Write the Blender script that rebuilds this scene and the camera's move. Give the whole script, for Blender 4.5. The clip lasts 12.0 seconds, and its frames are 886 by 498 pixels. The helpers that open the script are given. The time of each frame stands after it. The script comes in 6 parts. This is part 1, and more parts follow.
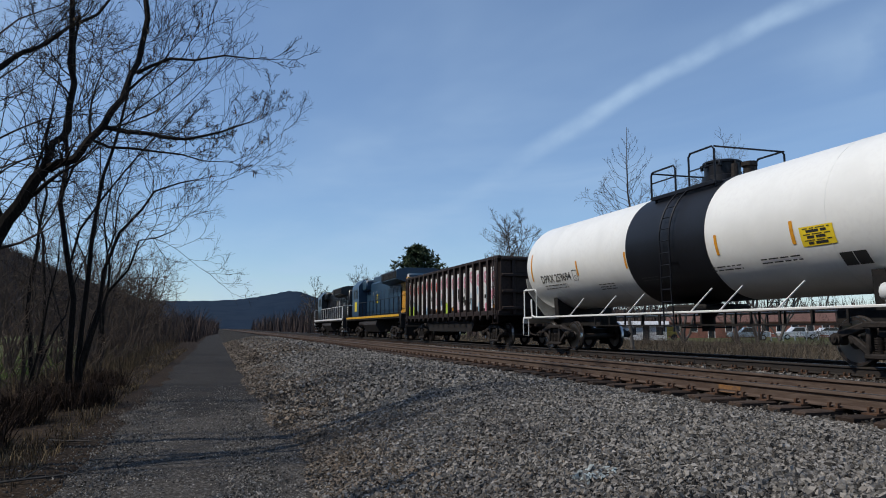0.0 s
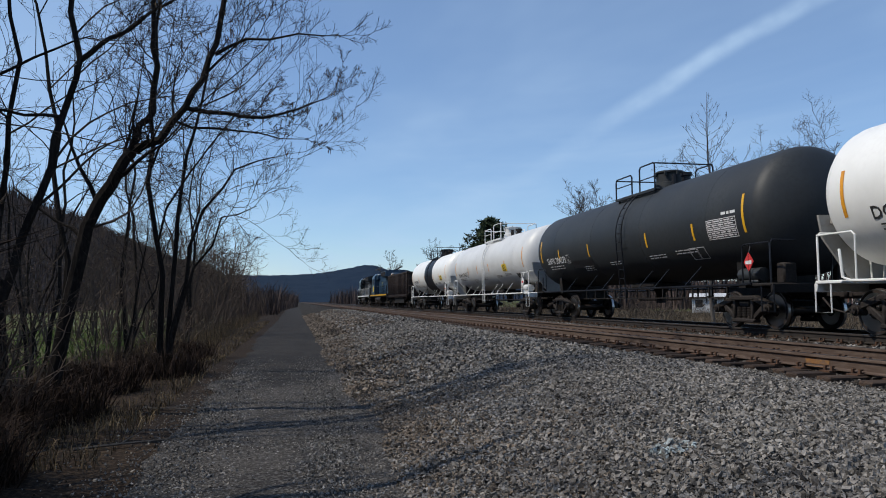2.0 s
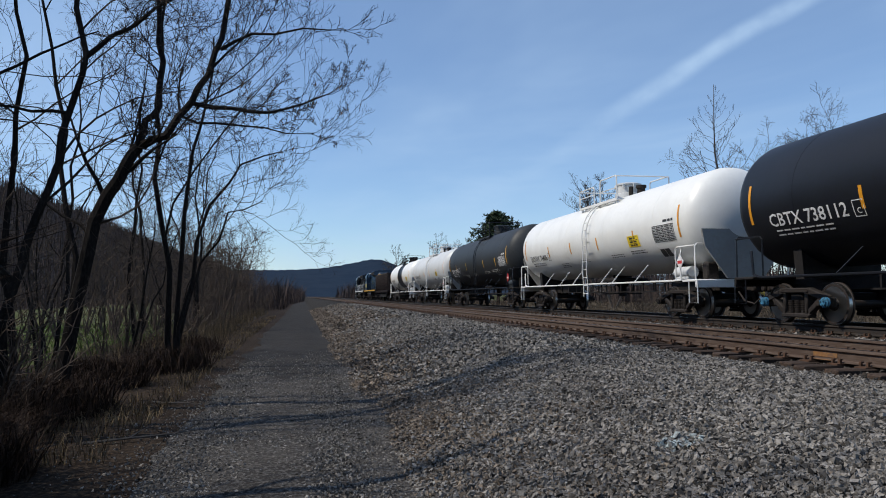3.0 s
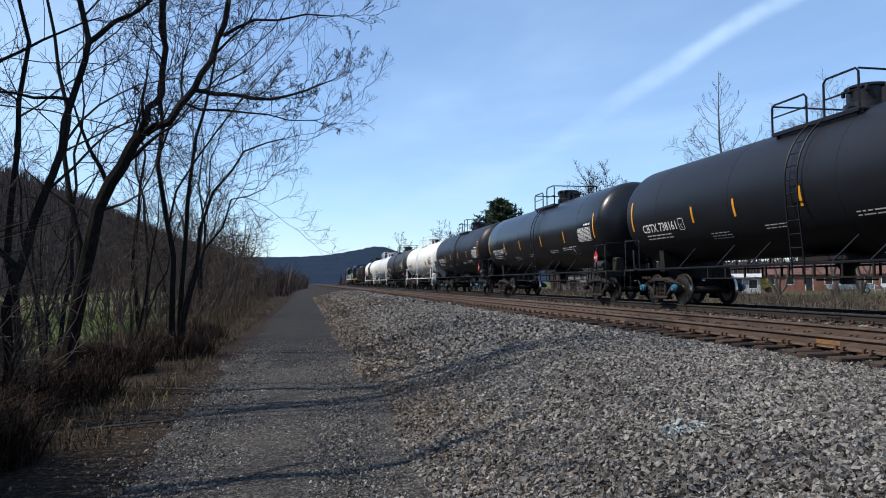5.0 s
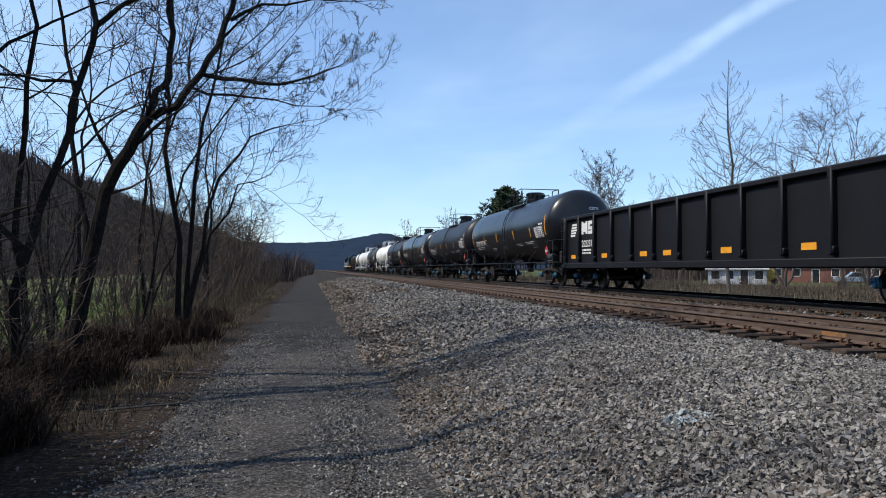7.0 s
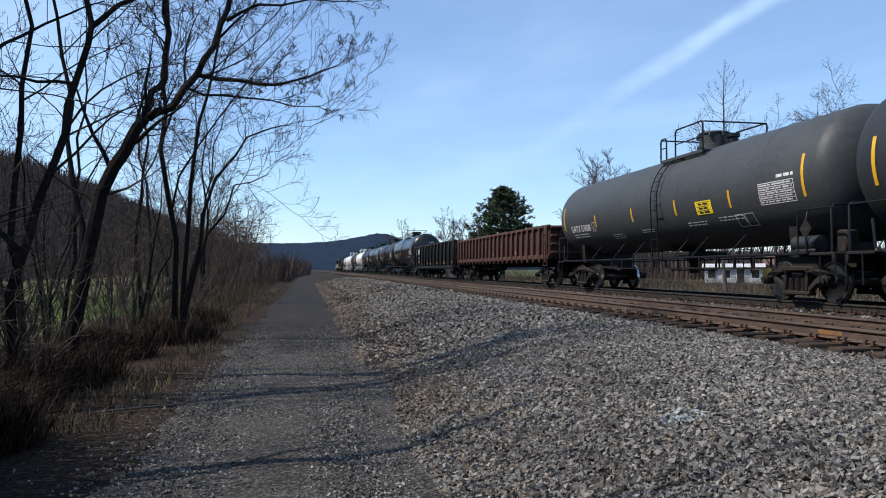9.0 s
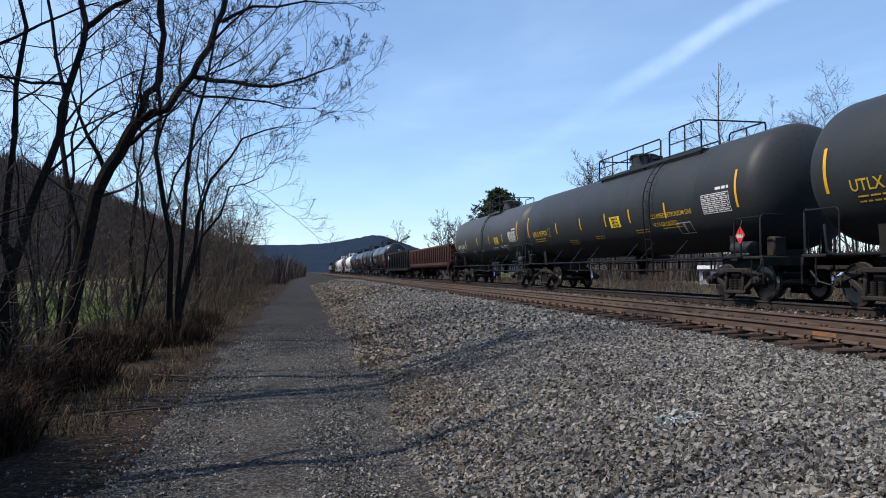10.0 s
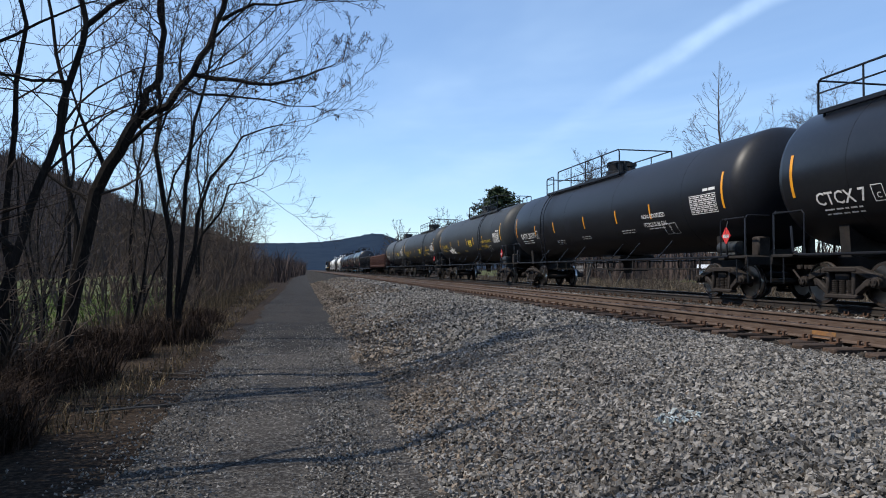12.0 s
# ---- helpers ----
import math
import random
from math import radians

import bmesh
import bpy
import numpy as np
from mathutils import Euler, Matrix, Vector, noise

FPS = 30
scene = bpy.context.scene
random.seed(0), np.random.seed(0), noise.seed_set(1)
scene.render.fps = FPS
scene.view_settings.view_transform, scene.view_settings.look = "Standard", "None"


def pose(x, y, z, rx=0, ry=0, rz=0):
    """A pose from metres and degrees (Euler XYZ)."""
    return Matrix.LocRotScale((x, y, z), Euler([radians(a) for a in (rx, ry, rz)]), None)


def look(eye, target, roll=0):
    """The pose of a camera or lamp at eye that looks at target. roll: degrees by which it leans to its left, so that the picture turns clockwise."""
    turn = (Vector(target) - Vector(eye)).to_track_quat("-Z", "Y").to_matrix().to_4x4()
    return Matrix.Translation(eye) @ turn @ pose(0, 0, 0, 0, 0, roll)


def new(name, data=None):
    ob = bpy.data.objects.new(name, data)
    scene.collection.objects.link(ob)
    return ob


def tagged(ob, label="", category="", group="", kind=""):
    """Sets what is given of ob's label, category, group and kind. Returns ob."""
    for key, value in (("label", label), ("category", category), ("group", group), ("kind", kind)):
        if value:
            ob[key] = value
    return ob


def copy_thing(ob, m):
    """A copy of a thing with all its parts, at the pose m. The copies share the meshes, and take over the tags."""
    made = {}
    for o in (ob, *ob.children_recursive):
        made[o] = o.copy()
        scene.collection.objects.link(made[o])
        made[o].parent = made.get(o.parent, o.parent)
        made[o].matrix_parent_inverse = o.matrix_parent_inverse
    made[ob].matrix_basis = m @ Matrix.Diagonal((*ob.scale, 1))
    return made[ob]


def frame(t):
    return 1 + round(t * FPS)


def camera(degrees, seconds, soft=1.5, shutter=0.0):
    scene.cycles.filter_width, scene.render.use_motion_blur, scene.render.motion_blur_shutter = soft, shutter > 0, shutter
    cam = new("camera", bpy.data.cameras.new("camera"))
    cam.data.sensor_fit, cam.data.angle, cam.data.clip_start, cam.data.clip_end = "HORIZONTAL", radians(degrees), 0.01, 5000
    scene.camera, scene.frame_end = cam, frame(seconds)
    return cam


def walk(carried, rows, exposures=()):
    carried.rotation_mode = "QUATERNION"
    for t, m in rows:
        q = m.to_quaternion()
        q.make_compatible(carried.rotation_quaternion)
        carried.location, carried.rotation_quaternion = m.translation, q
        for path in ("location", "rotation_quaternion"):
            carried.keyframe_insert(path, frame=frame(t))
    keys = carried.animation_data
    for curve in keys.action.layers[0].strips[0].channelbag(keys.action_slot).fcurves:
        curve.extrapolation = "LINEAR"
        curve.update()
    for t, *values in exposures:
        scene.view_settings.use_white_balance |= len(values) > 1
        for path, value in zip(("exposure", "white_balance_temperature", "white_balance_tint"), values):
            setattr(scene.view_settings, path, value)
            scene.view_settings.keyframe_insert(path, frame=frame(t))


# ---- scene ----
# x: across the tracks (to the right), y: along the tracks, z: up from the service road
cam = camera(62.8, 12.0, soft=1.0)
PATH = [
    (0, pose(0, 0, 1.6, 96.17, 0.18, -17.39)),
    (0.5, pose(0, 0, 1.6, 95.22, 0.40, -14.57)),
    (1, pose(0, 0, 1.6, 94.61, 0.37, -13.01)),
    (1.5, pose(0, 0, 1.6, 94.37, 0.42, -11.77)),
    (2, pose(0, 0, 1.6, 94.07, 0.35, -11.57)),
    (2.5, pose(0, 0, 1.6, 93.69, 0.58, -11.36)),
    (3, pose(0, 0, 1.6, 93.61, 0.54, -11.07)),
    (4.8, pose(0, 0, 1.6, 92.56, 0.36, -11.01)),
    (5, pose(0, 0, 1.6, 92.60, 0.46, -10.82)),
    (5.5, pose(0, 0, 1.6, 92.40, 0.46, -10.49)),
    (6, pose(0, 0, 1.6, 92.01, 0.43, -10.03)),
    (6.5, pose(0, 0, 1.6, 91.83, -0.01, -10.24)),
    (7, pose(0, 0, 1.6, 91.61, -0.21, -10.40)),
    (9, pose(0, 0, 1.6, 91.61, 0.00, -10.64)),
    (9.5, pose(0, 0, 1.6, 91.80, -0.14, -10.74)),
    (10, pose(0, 0, 1.6, 91.75, 0.00, -11.00)),
    (10.5, pose(0, 0, 1.6, 91.75, -0.25, -11.15)),
    (11, pose(0, 0, 1.6, 91.78, -0.08, -11.02)),
    (11.5, pose(0, 0, 1.6, 91.85, -0.04, -10.82)),
    (12, pose(0, 0, 1.6, 91.63, -0.12, -11.01)),
]
walk(cam, PATH, exposures=[(0, -0.06), (1, -0.02), (2, 0.08), (2.5, 0.2), (3, 0.12), (5, 0.54), (12, 0.54)])

# ---- sky and sun ----
SUN_AZ, SUN_EL = -85.0, 50.0          # degrees, from the track's direction and above the horizon


def sky():
    w = bpy.data.worlds.new("world")
    scene.world = w
    w.use_nodes = True
    nt = w.node_tree
    nt.nodes.clear()
    N, L = nt.nodes.new, nt.links.new
    out, bg = N("ShaderNodeOutputWorld"), N("ShaderNodeBackground")
    tex = N("ShaderNodeTexSky")
    tex.sky_type = "NISHITA"
    tex.sun_disc = False
    tex.sun_elevation = radians(SUN_EL)
    tex.sun_rotation = radians(SUN_AZ)
    tex.altitude, tex.air_density, tex.dust_density, tex.ozone_density = 200, 1.0, 0.1, 4.0
    co = N("ShaderNodeTexCoord")

    def vmath(op, a, b):
        n = N("ShaderNodeVectorMath")
        n.operation = op
        L(a, n.inputs[0])
        n.inputs[1].default_value = b
        return n

    def math_(op, a, b=None, clamp=False):
        n = N("ShaderNodeMath")
        n.operation, n.use_clamp = op, clamp
        for i, v in enumerate((a, b)):
            if v is None:
                continue
            if isinstance(v, (int, float)):
                n.inputs[i].default_value = v
            else:
                L(v, n.inputs[i])
        return n.outputs[0]

    def ramp(v, a, b):
        n = N("ShaderNodeMapRange")
        n.interpolation_type = "SMOOTHSTEP"
        n.inputs["From Min"].default_value, n.inputs["From Max"].default_value = a, b
        L(v, n.inputs["Value"])
        return n.outputs["Result"]

    d = co.outputs["Generated"]
    # high thin cloud: the direction is met with a flat layer overhead
    sep = N("ShaderNodeSeparateXYZ")
    L(d, sep.inputs[0])
    up = math_("MAXIMUM", sep.outputs[2], 0.06)
    flat = N("ShaderNodeCombineXYZ")
    L(math_("DIVIDE", sep.outputs[0], up), flat.inputs[0])
    L(math_("DIVIDE", sep.outputs[1], up), flat.inputs[1])

    def streaks(scale, rot, stretch, detail, lo, hi):
        m = N("ShaderNodeMapping")
        m.inputs["Rotation"].default_value[2] = radians(rot)
        m.inputs["Scale"].default_value = (scale, scale * stretch, scale)
        L(flat.outputs[0], m.inputs[0])
        n = N("ShaderNodeTexNoise")
        n.inputs["Scale"].default_value, n.inputs["Detail"].default_value, n.inputs["Roughness"].default_value = 1.0, detail, 0.55
        n.inputs["Distortion"].default_value = 0.4
        L(m.outputs[0], n.inputs["Vector"])
        return ramp(n.outputs["Fac"], lo, hi)

    veil = math_("MULTIPLY", streaks(0.35, 25, 0.45, 5, 0.40, 0.80), 0.60)

    # vapour trails: bands along great circles
    def trail(a, b, width, fade_from, fade_to, strength, bend=0.0):
        a, b = Vector(a).normalized(), Vector(b).normalized()
        nrm = a.cross(b).normalized()
        wob = N("ShaderNodeTexNoise")
        wob.inputs["Scale"].default_value, wob.inputs["Detail"].default_value = 5.0, 3
        L(d, wob.inputs["Vector"])
        off = math_("MULTIPLY", math_("SUBTRACT", wob.outputs["Fac"], 0.5), width * 2.0)
        along = vmath("DOT_PRODUCT", d, (b - a).normalized()).outputs["Value"]
        lo, hi = (b - a).normalized().dot(a), (b - a).normalized().dot(b)
        s01 = math_("DIVIDE", math_("SUBTRACT", along, lo), hi - lo)
        bow = math_("MULTIPLY", math_("MULTIPLY", s01, math_("SUBTRACT", 1.0, s01)), 4 * bend)
        dist = math_("ABSOLUTE", math_("ADD", math_("ADD", vmath("DOT_PRODUCT", d, nrm).outputs["Value"], bow), off))
        band = math_("SUBTRACT", 1.0, ramp(dist, width * 0.1, width))
        s = ramp(along, lo + (hi - lo) * fade_from, lo + (hi - lo) * fade_to)
        tex2 = N("ShaderNodeTexNoise")
        tex2.inputs["Scale"].default_value, tex2.inputs["Detail"].default_value = 14.0, 4
        L(d, tex2.inputs["Vector"])
        soft = ramp(tex2.outputs["Fac"], 0.15, 0.75)
        return math_("MULTIPLY", math_("MULTIPLY", math_("MULTIPLY", band, s), soft), strength)

    t1 = trail(TRAIL[0], TRAIL[1], 0.018, -0.2, 0.5, 0.55, BOW)
    t2 = trail(TRAIL[2], TRAIL[3], 0.050, -0.3, 0.9, 0.28)
    cover = math_("ADD", math_("ADD", math_("ADD", veil, 0.16), t1), t2, clamp=True)
    mix = N("ShaderNodeMix")
    mix.data_type = "RGBA"
    L(cover, mix.inputs[0])
    tint = N("ShaderNodeMix")
    tint.data_type, tint.blend_type = "RGBA", "MULTIPLY"
    tint.inputs[0].default_value = 1.0
    L(tex.outputs[0], tint.inputs[6])
    tint.inputs[7].default_value = (0.90, 0.98, 1.08, 1)
    L(tint.outputs[2], mix.inputs[6])
    mix.inputs[7].default_value = (3.9, 5.4, 7.3, 1)
    L(mix.outputs[2], bg.inputs[0])
    bg.inputs[1].default_value = 0.115
    L(bg.outputs[0], out.inputs[0])


TRAIL = ((0.3213, 0.9305, 0.1759), (0.6572, 0.6538, 0.375), (0.6624, 0.6923, 0.2862), (0.7223, 0.6102, 0.3255))
BOW = 0.014
sky()
sun = new("sun", bpy.data.lights.new("sun", "SUN"))
sun.data.energy, sun.data.angle, sun.data.color = 3.5, radians(0.53), (1.0, 0.93, 0.82)
_a, _e = radians(SUN_AZ), radians(SUN_EL)
sun.matrix_world = look((0, 0, 0), (-math.sin(_a) * math.cos(_e), -math.cos(_a) * math.cos(_e), -math.sin(_e)))


# ---- materials ----
def material(name, base, rough=0.7, metal=0.0, alt=None, scale=4.0, alt2=None, scale2=40.0, bump=0.0, bump_scale=60.0,
             per_object=0.0, per_island=0.0, spec=0.5, lo=0.35, hi=0.7, stretch=(1, 1, 1), coat=0.0):
    """A procedural surface: a base colour with a coarse and a fine second colour, value change from piece to piece, and fine relief."""
    m = bpy.data.materials.new(name)
    m.use_nodes = True
    nt = m.node_tree
    N, L = nt.nodes.new, nt.links.new
    b = nt.nodes["Principled BSDF"]
    b.inputs["Roughness"].default_value, b.inputs["Metallic"].default_value = rough, metal
    b.inputs["Specular IOR Level"].default_value = spec
    b.inputs["Coat Weight"].default_value = coat
    co = N("ShaderNodeTexCoord")
    mp = N("ShaderNodeMapping")
    mp.inputs["Scale"].default_value = stretch
    L(co.outputs["Object"], mp.inputs[0])

    def noise_(s, detail=5):
        n = N("ShaderNodeTexNoise")
        n.inputs["Scale"].default_value, n.inputs["Detail"].default_value = s, detail
        L(mp.outputs[0], n.inputs["Vector"])
        return n.outputs["Fac"]

    def blend(col, other, fac_socket, lo_, hi_):
        r = N("ShaderNodeMapRange")
        r.inputs["From Min"].default_value, r.inputs["From Max"].default_value = lo_, hi_
        L(fac_socket, r.inputs["Value"])
        x = N("ShaderNodeMix")
        x.data_type = "RGBA"
        L(r.outputs["Result"], x.inputs[0])
        L(col, x.inputs[6])
        x.inputs[7].default_value = (*other, 1)
        return x.outputs[2]

    rgb = N("ShaderNodeRGB")
    rgb.outputs[0].default_value = (*base, 1)
    col = rgb.outputs[0]
    if alt:
        col = blend(col, alt, noise_(scale), lo, hi)
    if alt2:
        col = blend(col, alt2, noise_(scale2, 3), 0.45, 0.75)
    if per_object or per_island:
        src = N("ShaderNodeObjectInfo").outputs["Random"] if per_object else N("ShaderNodeNewGeometry").outputs["Random Per Island"]
        amount = per_object or per_island
        r = N("ShaderNodeMapRange")
        r.inputs["To Min"].default_value, r.inputs["To Max"].default_value = 1 - amount, 1 + amount
        L(src, r.inputs["Value"])
        hsv = N("ShaderNodeHueSaturation")
        L(r.outputs["Result"], hsv.inputs["Value"])
        L(col, hsv.inputs["Color"])
        col = hsv.outputs[0]
    L(col, b.inputs["Base Color"])
    if bump:
        bp = N("ShaderNodeBump")
        bp.inputs["Strength"].default_value, bp.inputs["Distance"].default_value = bump, 0.02
        L(noise_(bump_scale, 6), bp.inputs["Height"])
        L(bp.outputs[0], b.inputs["Normal"])
    return m


M = {}
M["ballast"] = material("ballast_stone", (0.168, 0.154, 0.137), 0.85, spec=0.2, per_island=0.85, alt=(0.095, 0.085, 0.076), scale=0.7, alt2=(0.205, 0.198, 0.19), scale2=30, bump=0.4, bump_scale=90)
M["dusty_ballast"] = material("dusty_brown_ballast_stone", (0.150, 0.118, 0.090), 0.9, spec=0.12, per_island=0.72, alt=(0.085, 0.066, 0.050), scale=1.1, alt2=(0.19, 0.165, 0.14), scale2=30, bump=0.4, bump_scale=90)
# near-black base: shade in the gaps between stones, put into the bed's colour
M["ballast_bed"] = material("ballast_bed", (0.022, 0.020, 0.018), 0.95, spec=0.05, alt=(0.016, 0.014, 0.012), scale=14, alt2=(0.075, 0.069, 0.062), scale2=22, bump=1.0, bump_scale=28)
M["road"] = material("gravel_road", (0.044, 0.040, 0.037), 0.95, spec=0.06, alt=(0.026, 0.023, 0.021), scale=1.1, alt2=(0.16, 0.15, 0.14), scale2=34, bump=1.0, bump_scale=60)
# dark cinders, with the trees' shade on the far road mixed into the colour
M["cinder_shade"] = material("cinder_surface_with_tree_shade", (0.022, 0.021, 0.021), 0.95, spec=0.06, alt=(0.038, 0.035, 0.033), scale=1.1, alt2=(0.060, 0.056, 0.052), scale2=30, bump=0.9, bump_scale=60)
M["ground"] = material("leaf_litter_ground", (0.021, 0.0155, 0.0118), 0.95, spec=0.05, alt=(0.017, 0.013, 0.011), scale=0.8, alt2=(0.078, 0.056, 0.039), scale2=22, bump=0.9, bump_scale=26)
M["field"] = material("spring_field", (0.055, 0.072, 0.024), 0.95, spec=0.05, alt=(0.095, 0.080, 0.048), scale=0.08, alt2=(0.055, 0.070, 0.024), scale2=6, bump=0.5, bump_scale=8)
M["tie"] = material("creosoted_wood", (0.042, 0.030, 0.024), 0.9, spec=0.15, alt=(0.070, 0.047, 0.034), scale=3, alt2=(0.024, 0.018, 0.016), scale2=30, per_object=0.35, bump=0.6, bump_scale=40, stretch=(0.25, 1, 1))
M["rail"] = material("rusty_rail", (0.095, 0.066, 0.050), 0.75, spec=0.25, alt=(0.065, 0.042, 0.032), scale=2, alt2=(0.12, 0.088, 0.070), scale2=25, bump=0.3, bump_scale=60, stretch=(1, 0.15, 1))
M["dark_rail"] = material("grimy_dark_rail", (0.022, 0.018, 0.016), 0.7, spec=0.3, alt=(0.035, 0.027, 0.022), scale=2, alt2=(0.014, 0.012, 0.011), scale2=25, bump=0.3, bump_scale=60, stretch=(1, 0.15, 1))
M["cinder_ballast"] = material("dark_cinder_ballast", (0.070, 0.060, 0.052), 0.9, spec=0.12, per_island=0.7, alt=(0.045, 0.037, 0.031), scale=0.8, alt2=(0.10, 0.09, 0.08), scale2=30)
M["rail_top"] = material("worn_railhead", (0.060, 0.052, 0.047), 0.40, metal=0.6, alt=(0.035, 0.03, 0.028), scale=3, stretch=(1, 0.05, 1))
M["plate"] = material("rusty_plate", (0.10, 0.055, 0.035), 0.85, spec=0.2, alt=(0.05, 0.03, 0.02), scale=9)
M["white"] = material("white_tank_paint", (0.80, 0.80, 0.77), 0.38, alt=(0.70, 0.70, 0.67), scale=1.1, alt2=(0.76, 0.755, 0.73), scale2=9, bump=0.02, bump_scale=6, lo=0.45, hi=0.8)
M["offwhite"] = material("greyed_white_paint", (0.62, 0.63, 0.63), 0.45, alt=(0.52, 0.53, 0.53), scale=0.9, alt2=(0.58, 0.585, 0.58), scale2=8, bump=0.02, bump_scale=6)
M["grey"] = material("dark_grey_paint", (0.022, 0.026, 0.031), 0.55, spec=0.3, alt=(0.034, 0.037, 0.039), scale=0.8, alt2=(0.022, 0.025, 0.027), scale2=10, bump=0.03, bump_scale=6)
M["midgrey"] = material("slate_grey_paint", (0.050, 0.056, 0.060), 0.55, spec=0.3, alt=(0.040, 0.044, 0.047), scale=0.8, alt2=(0.06, 0.066, 0.07), scale2=8, bump=0.03, bump_scale=6)
M["black"] = material("black_tank_paint", (0.008, 0.009, 0.013), 0.45, spec=0.3, alt=(0.012, 0.013, 0.018), scale=0.9, alt2=(0.008, 0.009, 0.010), scale2=10, bump=0.03, bump_scale=5)
M["glossblack"] = material("glossy_black_paint", (0.008, 0.009, 0.012), 0.30, spec=0.4, alt=(0.012, 0.013, 0.016), scale=0.9, alt2=(0.014, 0.015, 0.018), scale2=10, bump=0.02, bump_scale=5)
M["steel"] = material("grimy_black_steel", (0.012, 0.011, 0.011), 0.75, spec=0.25, alt=(0.024, 0.019, 0.016), scale=3, alt2=(0.008, 0.008, 0.008), scale2=20)
M["cast"] = material("rusty_cast_steel", (0.022, 0.017, 0.015), 0.75, spec=0.3, alt=(0.012, 0.010, 0.009), scale=4, alt2=(0.036, 0.028, 0.024), scale2=18, bump=0.2, bump_scale=40)
M["wheel"] = material("wheel_steel", (0.035, 0.026, 0.022), 0.6, metal=0.3, alt=(0.02, 0.015, 0.013), scale=3)
M["tread"] = material("bright_wheel_tread", (0.5, 0.5, 0.5), 0.3, metal=1.0)
M["rust"] = material("rusty_gondola_paint", (0.075, 0.032, 0.025), 0.75, spec=0.25, alt=(0.040, 0.021, 0.018), scale=1.4, alt2=(0.10, 0.05, 0.038), scale2=14, bump=0.2, bump_scale=20, stretch=(1, 1, 0.35))
M["gonblack"] = material("black_gondola_paint", (0.006, 0.0065, 0.009), 0.55, spec=0.2, alt=(0.009, 0.009, 0.011), scale=1.2, alt2=(0.010, 0.010, 0.012), scale2=12, bump=0.05, bump_scale=8)
M["hopper"] = material("brown_black_hopper_paint", (0.022, 0.0165, 0.0155), 0.65, spec=0.2, alt=(0.038, 0.025, 0.022), scale=1.5, alt2=(0.014, 0.011, 0.011), scale2=12)
M["yellow"] = material("reflective_yellow", (0.75, 0.42, 0.02), 0.4, alt=(0.6, 0.32, 0.02), scale=6)
M["placard"] = material("yellow_placard", (0.85, 0.62, 0.03), 0.4)
M["orange"] = material("reflective_orange", (0.75, 0.33, 0.02), 0.4, alt=(0.6, 0.25, 0.02), scale=6)
M["stencil"] = material("white_stencil_paint", (0.75, 0.75, 0.75), 0.5, alt=(0.55, 0.55, 0.55), scale=12)
M["stencil_black"] = material("black_stencil_paint", (0.03, 0.03, 0.03), 0.5)
M["stencil_yellow"] = material("yellow_stencil_paint", (0.6, 0.42, 0.03), 0.5, alt=(0.4, 0.28, 0.03), scale=12)
M["red"] = material("placard_red", (0.55, 0.04, 0.04), 0.4)
M["cap_blue"] = material("bearing_cap_blue", (0.05, 0.22, 0.38), 0.5, alt=(0.03, 0.05, 0.06), scale=14)
M["shield"] = material("grey_primer", (0.34, 0.335, 0.32), 0.6, alt=(0.26, 0.25, 0.235), scale=1.5, alt2=(0.30, 0.28, 0.25), scale2=9)
M["whitepipe"] = material("white_handrail_paint", (0.72, 0.72, 0.70), 0.5)
M["coal"] = material("dark_load", (0.02, 0.02, 0.02), 0.95, alt=(0.05, 0.045, 0.04), scale=6, bump=1.0, bump_scale=9)


